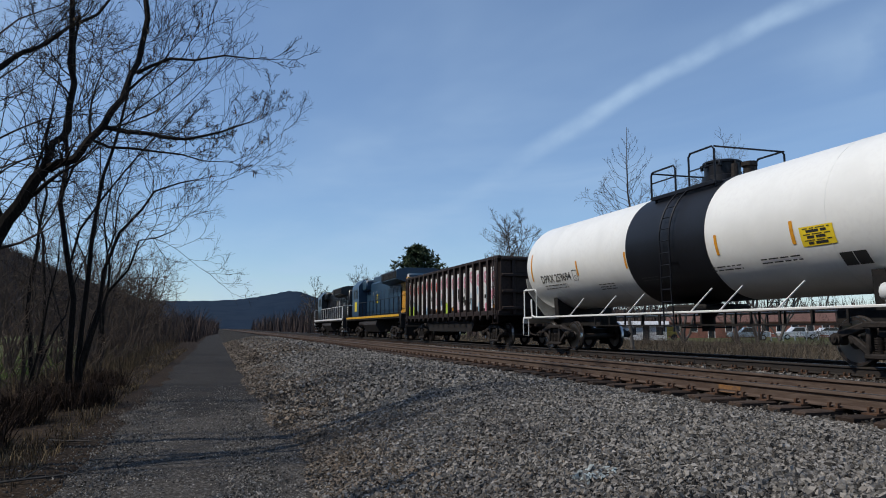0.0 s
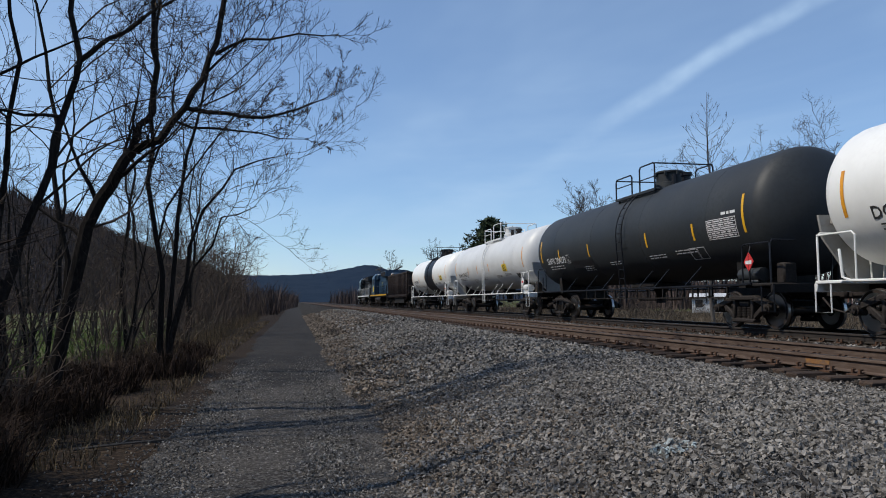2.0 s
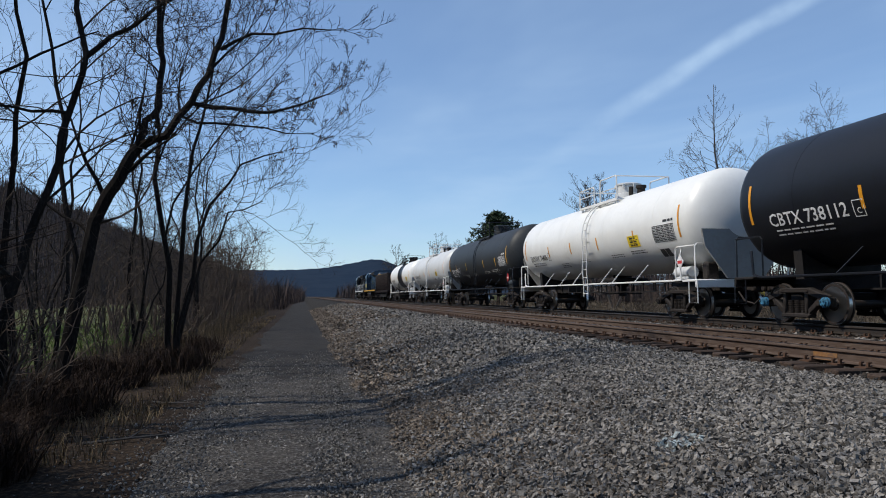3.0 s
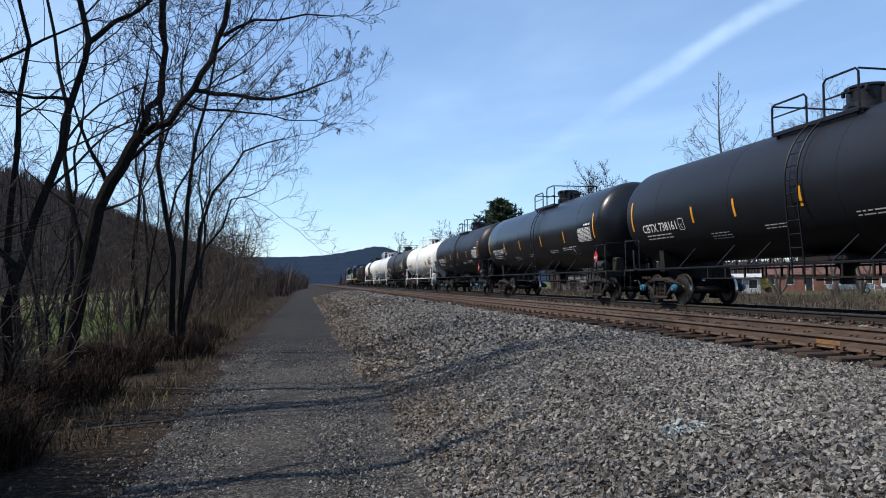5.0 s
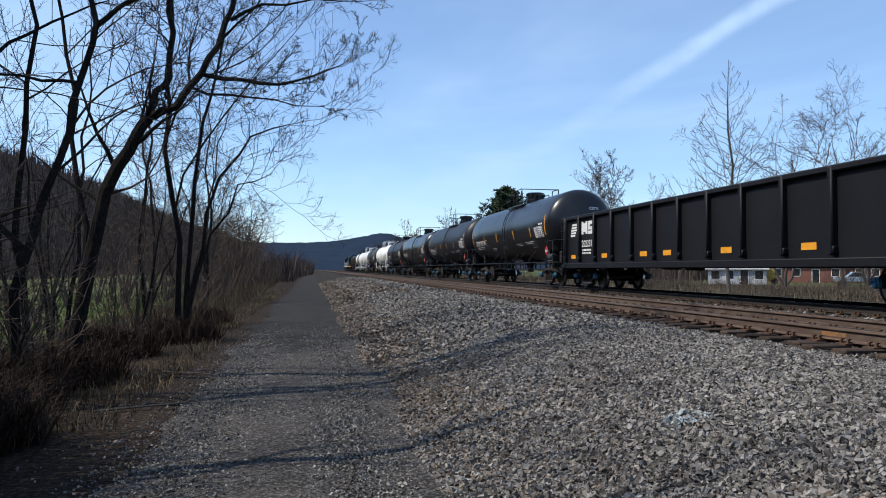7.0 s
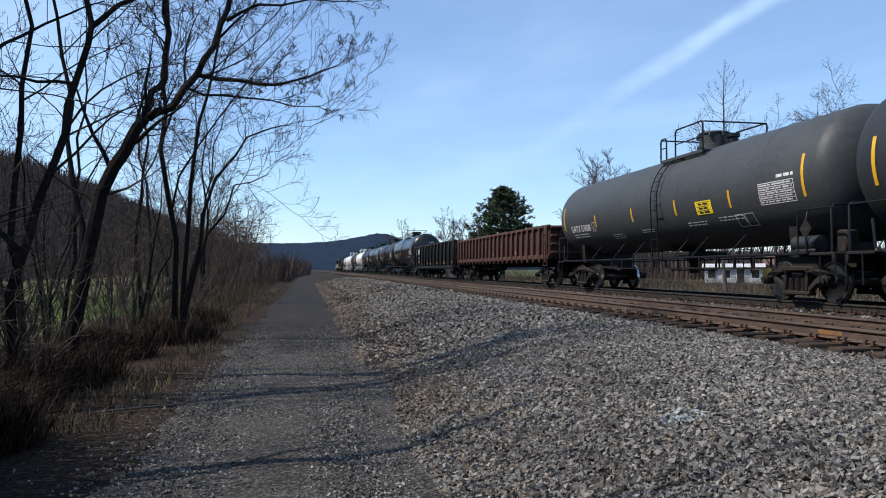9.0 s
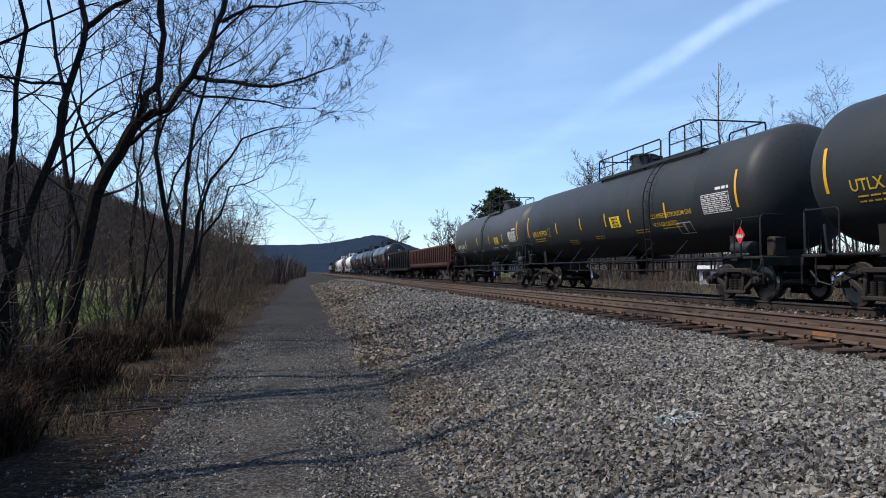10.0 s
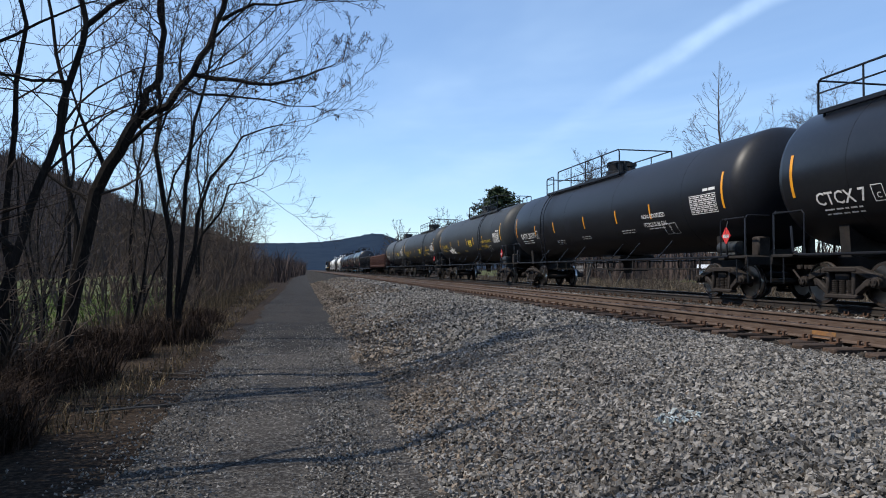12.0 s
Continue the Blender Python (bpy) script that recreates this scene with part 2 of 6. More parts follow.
# ---- mesh tools ----
class Mesh:
    """Collects simple solids into one mesh."""

    def __init__(self):
        self.v, self.f, self.mi = [], [], []
        self.slot = 0

    def add(self, verts, faces):
        o = len(self.v)
        self.v += [tuple(p) for p in verts]
        self.f += [tuple(i + o for i in q) for q in faces]
        self.mi += [self.slot] * len(faces)
        return self

    def box(self, c, s, bevel=0.0, rot=None):
        """A box with its edges cut off by bevel."""
        hx, hy, hz = s[0] / 2, s[1] / 2, s[2] / 2
        b = min(bevel, hx * 0.9, hy * 0.9, hz * 0.9)
        c = Vector(c)
        if b <= 0:
            pts = [Vector((x * hx, y * hy, z * hz)) for x in (-1, 1) for y in (-1, 1) for z in (-1, 1)]
            fs = [(0, 1, 3, 2), (4, 6, 7, 5), (0, 4, 5, 1), (2, 3, 7, 6), (0, 2, 6, 4), (1, 5, 7, 3)]
        else:
            pts, fs, idx = [], [], {}
            for x in (-1, 1):
                for y in (-1, 1):
                    for z in (-1, 1):
                        for k in range(3):
                            idx[x, y, z, k] = len(pts)
                            pts.append(Vector((x * (hx - (b if k != 0 else 0)), y * (hy - (b if k != 1 else 0)), z * (hz - (b if k != 2 else 0)))))
            r = (-1, 1)
            for s_ in r:
                fs.append([idx[s_, y, z, 0] for y, z in ((-1, -1), (1, -1), (1, 1), (-1, 1))][::s_])
                fs.append([idx[x, s_, z, 1] for x, z in ((-1, -1), (-1, 1), (1, 1), (1, -1))][::s_])
                fs.append([idx[x, y, s_, 2] for x, y in ((-1, -1), (1, -1), (1, 1), (-1, 1))][::s_])
            for p in r:
                for q in r:
                    fs.append([idx[p, q, -1, 0], idx[p, q, 1, 0], idx[p, q, 1, 1], idx[p, q, -1, 1]][::-p * q])
                    fs.append([idx[p, -1, q, 0], idx[p, 1, q, 0], idx[p, 1, q, 2], idx[p, -1, q, 2]][::p * q])
                    fs.append([idx[-1, p, q, 1], idx[1, p, q, 1], idx[1, p, q, 2], idx[-1, p, q, 2]][::-p * q])
            for x in r:
                for y in r:
                    for z in r:
                        fs.append([idx[x, y, z, k] for k in range(3)][::x * y * z])
        if rot is not None:
            pts = [rot @ p for p in pts]
        return self.add([p + c for p in pts], fs)

    def tube(self, pts, radii, n=6, cap=True):
        """A round bar along pts; radii is one number or one for each point."""
        pts = [Vector(p) for p in pts]
        if isinstance(radii, (int, float)):
            radii = [radii] * len(pts)
        verts, faces = [], []
        t0 = (pts[1] - pts[0]).normalized()
        ref = Vector((0, 0, 1)) if abs(t0.z) < 0.9 else Vector((1, 0, 0))
        u = t0.cross(ref).normalized()
        for i, p in enumerate(pts):
            a = pts[max(i - 1, 0)]
            b = pts[min(i + 1, len(pts) - 1)]
            t = (b - a).normalized()
            u = (u - t * u.dot(t)).normalized()
            w = t.cross(u)
            for k in range(n):
                an = 2 * math.pi * k / n
                verts.append(p + (u * math.cos(an) + w * math.sin(an)) * radii[i])
        for i in range(len(pts) - 1):
            for k in range(n):
                k2 = (k + 1) % n
                faces.append((i * n + k, i * n + k2, (i + 1) * n + k2, (i + 1) * n + k))
        if cap:
            faces.append(tuple(range(n))[::-1])
            faces.append(tuple((len(pts) - 1) * n + k for k in range(n)))
        return self.add(verts, faces)

    def lathe(self, profile, centre=(0, 0, 0), axis="y", n=32):
        """Turns (distance along the axis, radius) pairs round the axis."""
        verts, faces = [], []
        c = Vector(centre)
        for s, r in profile:
            for k in range(n):
                a = 2 * math.pi * k / n
                p, q = r * math.cos(a), r * math.sin(a)
                verts.append(c + Vector({"y": (p, s, q), "z": (p, q, s), "x": (s, p, q)}[axis]))
        for i in range(len(profile) - 1):
            for k in range(n):
                k2 = (k + 1) % n
                q = (i * n + k, i * n + k2, (i + 1) * n + k2, (i + 1) * n + k)
                faces.append(q)
        faces.append(tuple(range(n)))
        faces.append(tuple((len(profile) - 1) * n + k for k in range(n))[::-1])
        return self.add(verts, faces)

    def prism(self, poly, x0, x1, plane="yz"):
        """A flat outline pushed from x0 to x1 across its plane."""
        n = len(poly)

        def at(p, x):
            return (x, p[0], p[1]) if plane == "yz" else ((p[0], x, p[1]) if plane == "xz" else (p[0], p[1], x))
        verts = [at(p, x0) for p in poly] + [at(p, x1) for p in poly]
        faces = [tuple(range(n))[::-1], tuple(range(n, 2 * n))]
        faces += [(i, (i + 1) % n, n + (i + 1) % n, n + i) for i in range(n)]
        return self.add(verts, faces)

    def data(self, name, mats, smooth=0.7):
        me = bpy.data.meshes.new(name)
        me.from_pydata(self.v, [], self.f)
        mats = mats if isinstance(mats, (list, tuple)) else [mats]
        for m in mats:
            me.materials.append(m)
        if len(mats) > 1:
            me.polygons.foreach_set("material_index", self.mi)
        bm = bmesh.new()
        bm.from_mesh(me)
        bmesh.ops.recalc_face_normals(bm, faces=bm.faces)
        bm.to_mesh(me)
        bm.free()
        if smooth:
            me.shade_smooth()
            me.set_sharp_from_angle(angle=smooth)
        me.update()
        return me


def part(name, mesh, mats, parent=None, label="", at=None, smooth=0.7):
    """Links a mesh as one object, under a thing or a part."""
    me = mesh if isinstance(mesh, bpy.types.Mesh) else mesh.data(name, mats, smooth)
    ob = new(name, me)
    if parent is not None:
        ob.parent = parent
    if at is not None:
        ob.matrix_basis = at
    if label:
        ob["label"] = label
    return ob


def empty(name, at, label, category, group=""):
    ob = new(name)
    ob.matrix_basis = at
    return tagged(ob, label, category, group)


_glyphs = {}


def glyphs(text, size):
    """Flat outlines of a line of text, from x = 0 to the right, with its height in y."""
    if (text, size) not in _glyphs:
        cu = bpy.data.curves.new("text", "FONT")
        cu.body, cu.size, cu.resolution_u, cu.offset = text, size, 2, size * 0.012
        ob = new("text", cu)
        bpy.context.view_layer.update()
        me = ob.to_mesh()
        vs, fs = [tuple(v.co) for v in me.vertices], [tuple(p.vertices) for p in me.polygons]
        ob.to_mesh_clear()
        bpy.data.objects.remove(ob)
        bpy.data.curves.remove(cu)
        _glyphs[text, size] = vs, fs
    return _glyphs[text, size]

# ---- ground, road, ballast and tracks ----
RAIL = 0.86                     # railhead above the road
X_NEAR, X_TRAIN = 7.6, 12.15    # centre lines of the two tracks
TOE = 1.0
BED = ((TOE - 0.25, -0.10), (TOE, 0.0), (1.5, 0.10), (2.2, 0.27), (3.0, 0.46), (3.6, 0.58), (4.3, 0.65), (5.2, 0.655), (5.8, 0.61), (6.1, 0.575), (6.75, 0.60), (7.1, 0.652), (8.15, 0.652), (8.5, 0.62), (9.1, 0.60), (9.5, 0.66),
       (10.3, 0.66), (10.8, 0.63), (11.6, 0.65), (12.7, 0.65), (13.5, 0.62), (14.2, 0.64), (15.6, 0.56), (17.4, 0.10), (17.9, -0.15))


def bed_z(x, y):
    z = float(np.interp(x, [p[0] for p in BED], [p[1] for p in BED]))
    s = min(1.0, max(0.0, (5.5 - x) / 2.0))
    return z + s * 0.07 * noise.noise((x * 0.8, y * 0.35, 3.1)) + s * 0.02 * noise.noise((x * 3, y * 3, 1.1))


def ground_z(x, y):
    z = float(np.interp(x, (-400, -60, -16, -6, -3.0, -1.9, -1.4, 2, 14, 19, 30, 60, 400), (-0.5, -0.9, -0.75, -0.42, -0.05, -0.02, -0.12, -0.12, -0.12, -0.2, -0.35, -0.3, 0.5)))
    if x < -2.2:
        z += min(1.0, (-2.2 - x)) * 0.10 * noise.noise((x * 0.7, y * 0.7, 0))
    return z


def spaced(stops):
    """Grid lines: (from, to, step) stretches end to end."""
    out = []
    for a, b, s in stops:
        n = max(1, round((b - a) / s))
        out += [a + (b - a) * i / n for i in range(n)]
    return out + [stops[-1][1]]


def sheet(name, xs, ys, z, mats, pick=None):
    m = Mesh()
    nx = len(xs)
    m.v = [(x, y, z(x, y)) for y in ys for x in xs]
    for j in range(len(ys) - 1):
        for i in range(nx - 1):
            m.f.append((j * nx + i, j * nx + i + 1, (j + 1) * nx + i + 1, (j + 1) * nx + i))
            m.mi.append(pick((xs[i] + xs[i + 1]) / 2, (ys[j] + ys[j + 1]) / 2) if pick else 0)
    me = m.data(name, mats, smooth=1.2)
    return new(name, me)


ys_ = spaced([(-3000, -60, 600), (-60, 0, 6), (0, 40, 0.8), (40, 120, 4), (120, 400, 40), (400, 4000, 600)])
ground = tagged(sheet("ground", spaced([(-3000, -100, 500), (-100, -16, 6), (-16, -1.8, 0.5), (-1.8, 18, 3), (18, 60, 4), (60, 3000, 500)]), ys_, ground_z,
                      [M["ground"], M["field"]], lambda x, y: 1 if x < -8.5 or x > 60 else 0),
                "brown leaf litter and rough grass beside the railway", "ground", kind="structure")


def road_mesh():
    m = Mesh()
    ys = spaced([(-20, 0, 2), (0, 30, 0.4), (30, 120, 3), (120, 700, 60)])
    for y in ys:
        l = -1.45 + 0.35 * noise.noise((0, y * 0.5, 7)) + 0.12 * noise.noise((0, y * 1.7, 3))
        r = TOE + 0.35
        for k in range(13):
            x = l + (r - l) * k / 12
            rut = -0.035 * (math.exp(-((x + 1.1) / 0.28) ** 2) + math.exp(-((x - 0.45) / 0.28) ** 2))
            m.v.append((x, y, 0.014 + rut * 0.6 + 0.012 * noise.noise((x * 2, y * 2, 5)) - (0.03 if k in (0,) else 0)))
    for j in range(len(ys) - 1):
        for i in range(12):
            m.f.append((j * 13 + i, j * 13 + i + 1, (j + 1) * 13 + i + 1, (j + 1) * 13 + i))
            # beyond about y = 13.5 the road takes the cinder and painted shade colour
            far_dark = noise.noise((i * 0.5, ys[j] * 0.35, 4)) * 3.0 + ys[j] - 13.5 - abs(i - 5) * 0.5
            m.mi.append(1 if far_dark > 0 else 0)
    return m


road = tagged(part("road", road_mesh(), [M["road"], M["cinder_shade"]], smooth=1.2), "dark gravel service road beside the tracks", "road", kind="structure")
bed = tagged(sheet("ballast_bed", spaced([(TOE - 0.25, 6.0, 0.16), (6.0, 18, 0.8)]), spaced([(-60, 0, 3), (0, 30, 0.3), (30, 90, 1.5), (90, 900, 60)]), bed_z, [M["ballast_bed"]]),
             "crushed stone embankment under the tracks, coloured dark for shade between stones", "ballast", kind="structure")


def stones(name, count, x0, x1, y0, y1, size, z, rng, mat, squash=0.95, patch=None):
    """Many loose angular stones as one mesh, half sunk into the surface z(x, y)."""
    xy = np.column_stack([rng.uniform(x0, x1, count), rng.uniform(y0, y1, count)])
    if patch is not None:
        xy = xy[[patch(a, b, rng.random()) for a, b in xy]]
    n = len(xy)
    gem = np.array([(0.62 * math.cos(a), 0.62 * math.sin(a), q) for q in (-0.42, 0.42) for a in (0.3, 2.4, 4.5)], float)
    s = size * np.clip(rng.lognormal(0, 0.26, n), 0.5, 1.7)
    pts = gem[None] + rng.uniform(-0.24, 0.24, (n, 6, 3))
    pts = pts * s[:, None, None] * rng.uniform(0.75, 1.2, (n, 1, 3))
    q = rng.normal(size=(n, 4))
    q /= np.linalg.norm(q, axis=1)[:, None]
    w, a, b, c = q.T
    R = np.array([[1 - 2 * (b * b + c * c), 2 * (a * b - c * w), 2 * (a * c + b * w)],
                  [2 * (a * b + c * w), 1 - 2 * (a * a + c * c), 2 * (b * c - a * w)],
                  [2 * (a * c - b * w), 2 * (b * c + a * w), 1 - 2 * (a * a + b * b)]]).transpose(2, 0, 1)
    pts = np.einsum("nij,nkj->nki", R, pts)
    pts[:, :, 2] *= squash
    zz = np.array([z(float(p[0]), float(p[1])) for p in xy])
    pts += np.column_stack([xy, zz + s * rng.uniform(-0.1, 0.75, n)])[:, None, :]
    me = bpy.data.meshes.new(name)
    me.vertices.add(n * 6)
    me.vertices.foreach_set("co", pts.reshape(-1))
    ring = np.array([0, 2, 1, 3, 4, 5, 0, 1, 4, 3, 1, 2, 5, 4, 2, 0, 3, 5])
    me.loops.add(n * 18)
    me.loops.foreach_set("vertex_index", (ring[None] + 6 * np.arange(n)[:, None]).reshape(-1).astype(np.int32))
    me.polygons.add(n * 5)
    me.polygons.foreach_set("loop_start", (18 * np.arange(n)[:, None] + np.array([0, 3, 6, 10, 14])[None]).reshape(-1).astype(np.int32))
    me.materials.append(mat)
    me.update(calc_edges=True)
    me.validate()
    me.shade_flat()
    return new(name, me)


rng = np.random.default_rng(5)
def dusty(x, y):
    """How much of the bank's foot is mixed with brown dirt."""
    return min(0.9, max(0.06, 1.0 - (x - 1.0) / 1.9 + 0.55 * noise.noise((x * 0.9, y * 0.45, 6.0)))) * min(1.0, max(0.25, (y - 3.0) / 6))


SLOPE = "loose grey crushed stones on the embankment's slope"
FOOT = "brown dusty stones at the embankment's foot"
for ob, lab in ((stones("ballast_stones", 212000, TOE - 0.1, 6.3, 1.4, 12, 0.0235, bed_z, rng, M["ballast"], patch=lambda x, y, r: y > 0.82 * x - 0.2 and r > dusty(x, y)), SLOPE),
                (stones("ballast_stones", 100000, TOE - 0.25, 3.4, 1.4, 12, 0.0225, bed_z, rng, M["dusty_ballast"], patch=lambda x, y, r: y > 0.82 * x - 0.2 and r < dusty(x, y) and r < 1.6 * (x - TOE) + 0.45), FOOT),
                (stones("ballast_stones", 42000, TOE - 0.1, 6.3, 12, 30, 0.040, bed_z, rng, M["ballast"], patch=lambda x, y, r: r > dusty(x, y)), SLOPE),
                (stones("ballast_stones", 24000, TOE - 0.2, 3.4, 12, 30, 0.037, bed_z, rng, M["dusty_ballast"], patch=lambda x, y, r: r < dusty(x, y)), FOOT),
                (stones("ballast_stones", 12000, 2.2, 6.3, 30, 80, 0.07, bed_z, rng, M["ballast"]), SLOPE),
                (stones("ballast_stones", 14000, TOE - 0.1, 4.2, 30, 80, 0.07, bed_z, rng, M["dusty_ballast"]), FOOT),
                (stones("ballast_stones", 60000, 6.25, 11.0, 3, 30, 0.030, lambda x, y: bed_z(x, y) - 0.004, rng, M["cinder_ballast"], patch=lambda x, y, r: 7.0 + 0.045 * y > 0.7 * (x - 5)), "dark cindery stones between the tracks' ties"),
                (stones("ballast_stones", 9000, 8.9, 10.6, 4, 40, 0.040, bed_z, rng, M["ballast"]), "grey crushed stones between the two tracks"),
                (stones("ballast_stones", 9000, 11.0, 15.5, 5, 40, 0.045, lambda x, y: bed_z(x, y) - 0.01, rng, M["cinder_ballast"]), "dark cindery stones under the train's track")):
    tagged(ob, lab, "ballast", kind="stuff")
tagged(stones("road_gravel", 80000, -2.3, TOE + 0.25, 3.6, 24, 0.0150, lambda x, y: 0.0, rng, M["ballast"], patch=lambda x, y, r: r < (0.82 + 0.25 * noise.noise((x * 1.3, y * 0.5, 9))) * min(1.0, max(0.0, (22 - y) / 14)) * min(1.0, max(0.05, (x + 1.9) / 1.2))),
       "small loose stones on the service road", "gravel", kind="stuff")


def rail_profile():
    return [(-0.07, 0), (0.07, 0), (0.07, 0.012), (0.012, 0.03), (0.010, 0.125), (0.036, 0.14), (0.036, 0.168), (0.028, 0.178),
            (-0.028, 0.178), (-0.036, 0.168), (-0.036, 0.14), (-0.010, 0.125), (-0.012, 0.03), (-0.07, 0.012)]


def rail(x, name="rail"):
    m = Mesh()
    prof = [(x + a, RAIL - 0.178 + b) for a, b in rail_profile()]
    m.prism(prof, -80, 900, plane="xz")
    m.slot = 1
    m.box((x, 410, RAIL + 0.0015), (0.058, 980, 0.003))
    return m


tracks = []
for cx in (X_NEAR, X_TRAIN):
    tr = empty("track", pose(0, 0, 0), "rusty steel railway track on worn wooden ties", "track", "railway tracks")
    tracks.append(tr)
    for sx in (-0.755, 0.755):
        part("rail", rail(cx + sx), [M["rail"] if cx == X_NEAR else M["dark_rail"], M["rail_top"]], tr)


# ---- rolling stock: shared running gear ----
SHARED = {}


def shared(key, build, mats, smooth=0.7):
    if key not in SHARED:
        m = Mesh()
        build(m)
        SHARED[key] = m.data(key, mats, smooth)
    return SHARED[key]


WHEEL_R = 0.457


def b_wheelset(m):
    for sx in (-1, 1):
        c = sx * 0.755
        prof = [(-0.070, 0.10), (-0.070, 0.13), (-0.025, 0.16), (0.0, 0.36), (-0.045, 0.39), (-0.045, WHEEL_R - 0.012), (-0.035, WHEEL_R - 0.002),
                (0.045, WHEEL_R), (0.052, WHEEL_R + 0.026), (0.085, WHEEL_R + 0.022), (0.088, 0.39), (0.04, 0.36), (0.03, 0.16), (0.07, 0.13), (0.07, 0.10)]
        m.lathe([(c - sx * s, r) for s, r in prof], axis="x", n=28)
        m.slot = 1
        m.lathe([(c + sx * 0.044, WHEEL_R + 0.001), (c - sx * 0.042, WHEEL_R + 0.002)], axis="x", n=28)
        m.slot = 0
    m.lathe([(-0.75, 0.085), (0.75, 0.085)], axis="x", n=10)


def b_sideframe(m):
    """Cast frame of a truck in the y-z plane, open above the springs and beside them."""
    # the outline as bars, so that the windows stay open
    def bar(a, b, w, d=0.16):
        a, b = Vector((0, *a)), Vector((0, *b))
        mid, ln = (a + b) / 2, (b - a).length
        ang = math.atan2((b - a).z, (b - a).y)
        m.box(mid, (d, ln + w * 0.6, w), 0.025, Matrix.Rotation(ang, 3, "X"))
    for s in (-1, 1):
        bar((s * 0.42, 0.75), (s * 0.98, 0.58), 0.15, 0.18)
        bar((s * 0.36, 0.24), (s * 0.78, 0.55), 0.13, 0.15)
        bar((s * 0.37, 0.24), (s * 0.37, 0.74), 0.10, 0.20)
        m.box((0, s * 1.03, 0.50), (0.19, 0.20, 0.22), 0.03)
        m.box((0, s * 0.74, 0.48), (0.16, 0.12, 0.16), 0.03)
    bar((-0.44, 0.76), (0.44, 0.76), 0.12, 0.22)
    bar((-0.44, 0.20), (0.44, 0.20), 0.10, 0.22)


def b_springs(m):
    for k in (-0.21, 0.0, 0.21):
        for i in range(7):
            m.lathe([(0.26 + i * 0.042, 0.085), (0.282 + i * 0.042, 0.085)], (0, k, 0), "z", 9)
        m.lathe([(0.25, 0.05), (0.55, 0.05)], (0, k, 0), "z", 6)


def b_bolster(m):
    m.box((0, 0, 0.62), (2.1, 0.40, 0.18), 0.03)
    m.box((0, 0, 0.78), (0.5, 0.5, 0.16), 0.03)
    for s in (-1, 1):
        m.box((0, s * 0.42, 0.36), (1.35, 0.08, 0.10), 0.02)
        for x in (-0.755, 0.755):
            m.box((x, s * 0.44, 0.42), (0.10, 0.07, 0.30), 0.02)


def b_cap(m):
    m.lathe([(0.0, 0.115), (-0.07, 0.115), (-0.075, 0.085), (-0.115, 0.08), (-0.12, 0.04)], axis="x", n=12)
    for k in range(3):
        a = k * 2.094 + 0.5
        m.lathe([(-0.12, 0.018), (-0.145, 0.018)], (0, 0.055 * math.cos(a), 0.055 * math.sin(a)), "x", 6)


WHEELS = []      # every wheelset, to be turned


def truck(parent, y, mats, cap_mat=None, axles=(-0.89, 0.89), scale=1.0):
    """A truck under a car: bolster, two cast side frames, springs, bearing caps and turning wheelsets."""
    t = part("truck", shared("bolster", b_bolster, [M["steel"]]), None, parent, at=pose(0, y, 0))
    for s in (-1, 1):
        sf = part("side_frame", shared("side_frame", b_sideframe, [mats]), None, t, at=pose(s * 1.0, 0, 0))
        part("spring_nest", shared("springs", b_springs, [M["cast"]]), None, t, at=pose(s * 1.0, 0, 0))
        for ay in axles:
            part("bearing_cap", shared("cap_" + (cap_mat or M["cast"]).name, b_cap, [cap_mat or M["cast"]]), None, t, at=pose(s * 1.09, ay * 1.16, 0.50, 0, 0, 0 if s < 0 else 180))
    for ay in axles:
        w = part("wheelset", shared("wheelset", b_wheelset, [M["wheel"], M["tread"]]), None, t, at=pose(0, ay, WHEEL_R))
        WHEELS.append((w, (0, ay, WHEEL_R)))
    return t


def b_coupler(m):
    m.box((0, 0.25, 0.86), (0.16, 0.75, 0.18), 0.03)
    m.box((0.05, 0.66, 0.86), (0.30, 0.22, 0.26), 0.05)
    m.box((-0.12, 0.78, 0.86), (0.10, 0.20, 0.24), 0.04)
    m.tube([(0.3, 0.2, 0.75), (0.32, 0.5, 0.5), (0.2, 0.75, 0.42), (0.1, 0.85, 0.55)], 0.025, 6)


def couplers(parent, half):
    for s in (1, -1):
        part("coupler", shared("coupler", b_coupler, [M["cast"]]), None, parent, at=pose(0, s * (half - 0.80), 0, 0, 0, 0 if s > 0 else 180))


def bars(m, y0, z0, w, h, rows, wrap, gap=0.45, rng_=None):
    """Rows of small plain bars for writing too small to read."""
    step = h / rows
    for r in range(rows):
        u = 0.0
        while u < w:
            l = min((rng_ or random).uniform(0.08, 0.30), w - u)
            if l > 0.03:
                quad(m, y0 - u, z0 - r * step, l, step * (1 - gap), wrap)
            u += l + 0.05


def quad(m, y, z, w, h, wrap, cols=1):
    """A thin patch laid on a surface; y is its forward end, z its top."""
    o = len(m.v)
    rows = max(1, int(h / 0.12))
    for j in range(rows + 1):
        for i in range(cols + 1):
            m.v.append(wrap(y - w * i / cols, z - h * j / rows))
    for j in range(rows):
        for i in range(cols):
            m.f.append((o + j * (cols + 1) + i, o + (j + 1) * (cols + 1) + i, o + (j + 1) * (cols + 1) + i + 1, o + j * (cols + 1) + i + 1))
            m.mi.append(m.slot)


def letters(m, text, size, y, z, wrap):
    vs, fs = glyphs(text, size)
    m.add([wrap(y - a, z + b) for a, b, _ in vs], fs)


TANK_R, TANK_Z = 1.57, 2.86


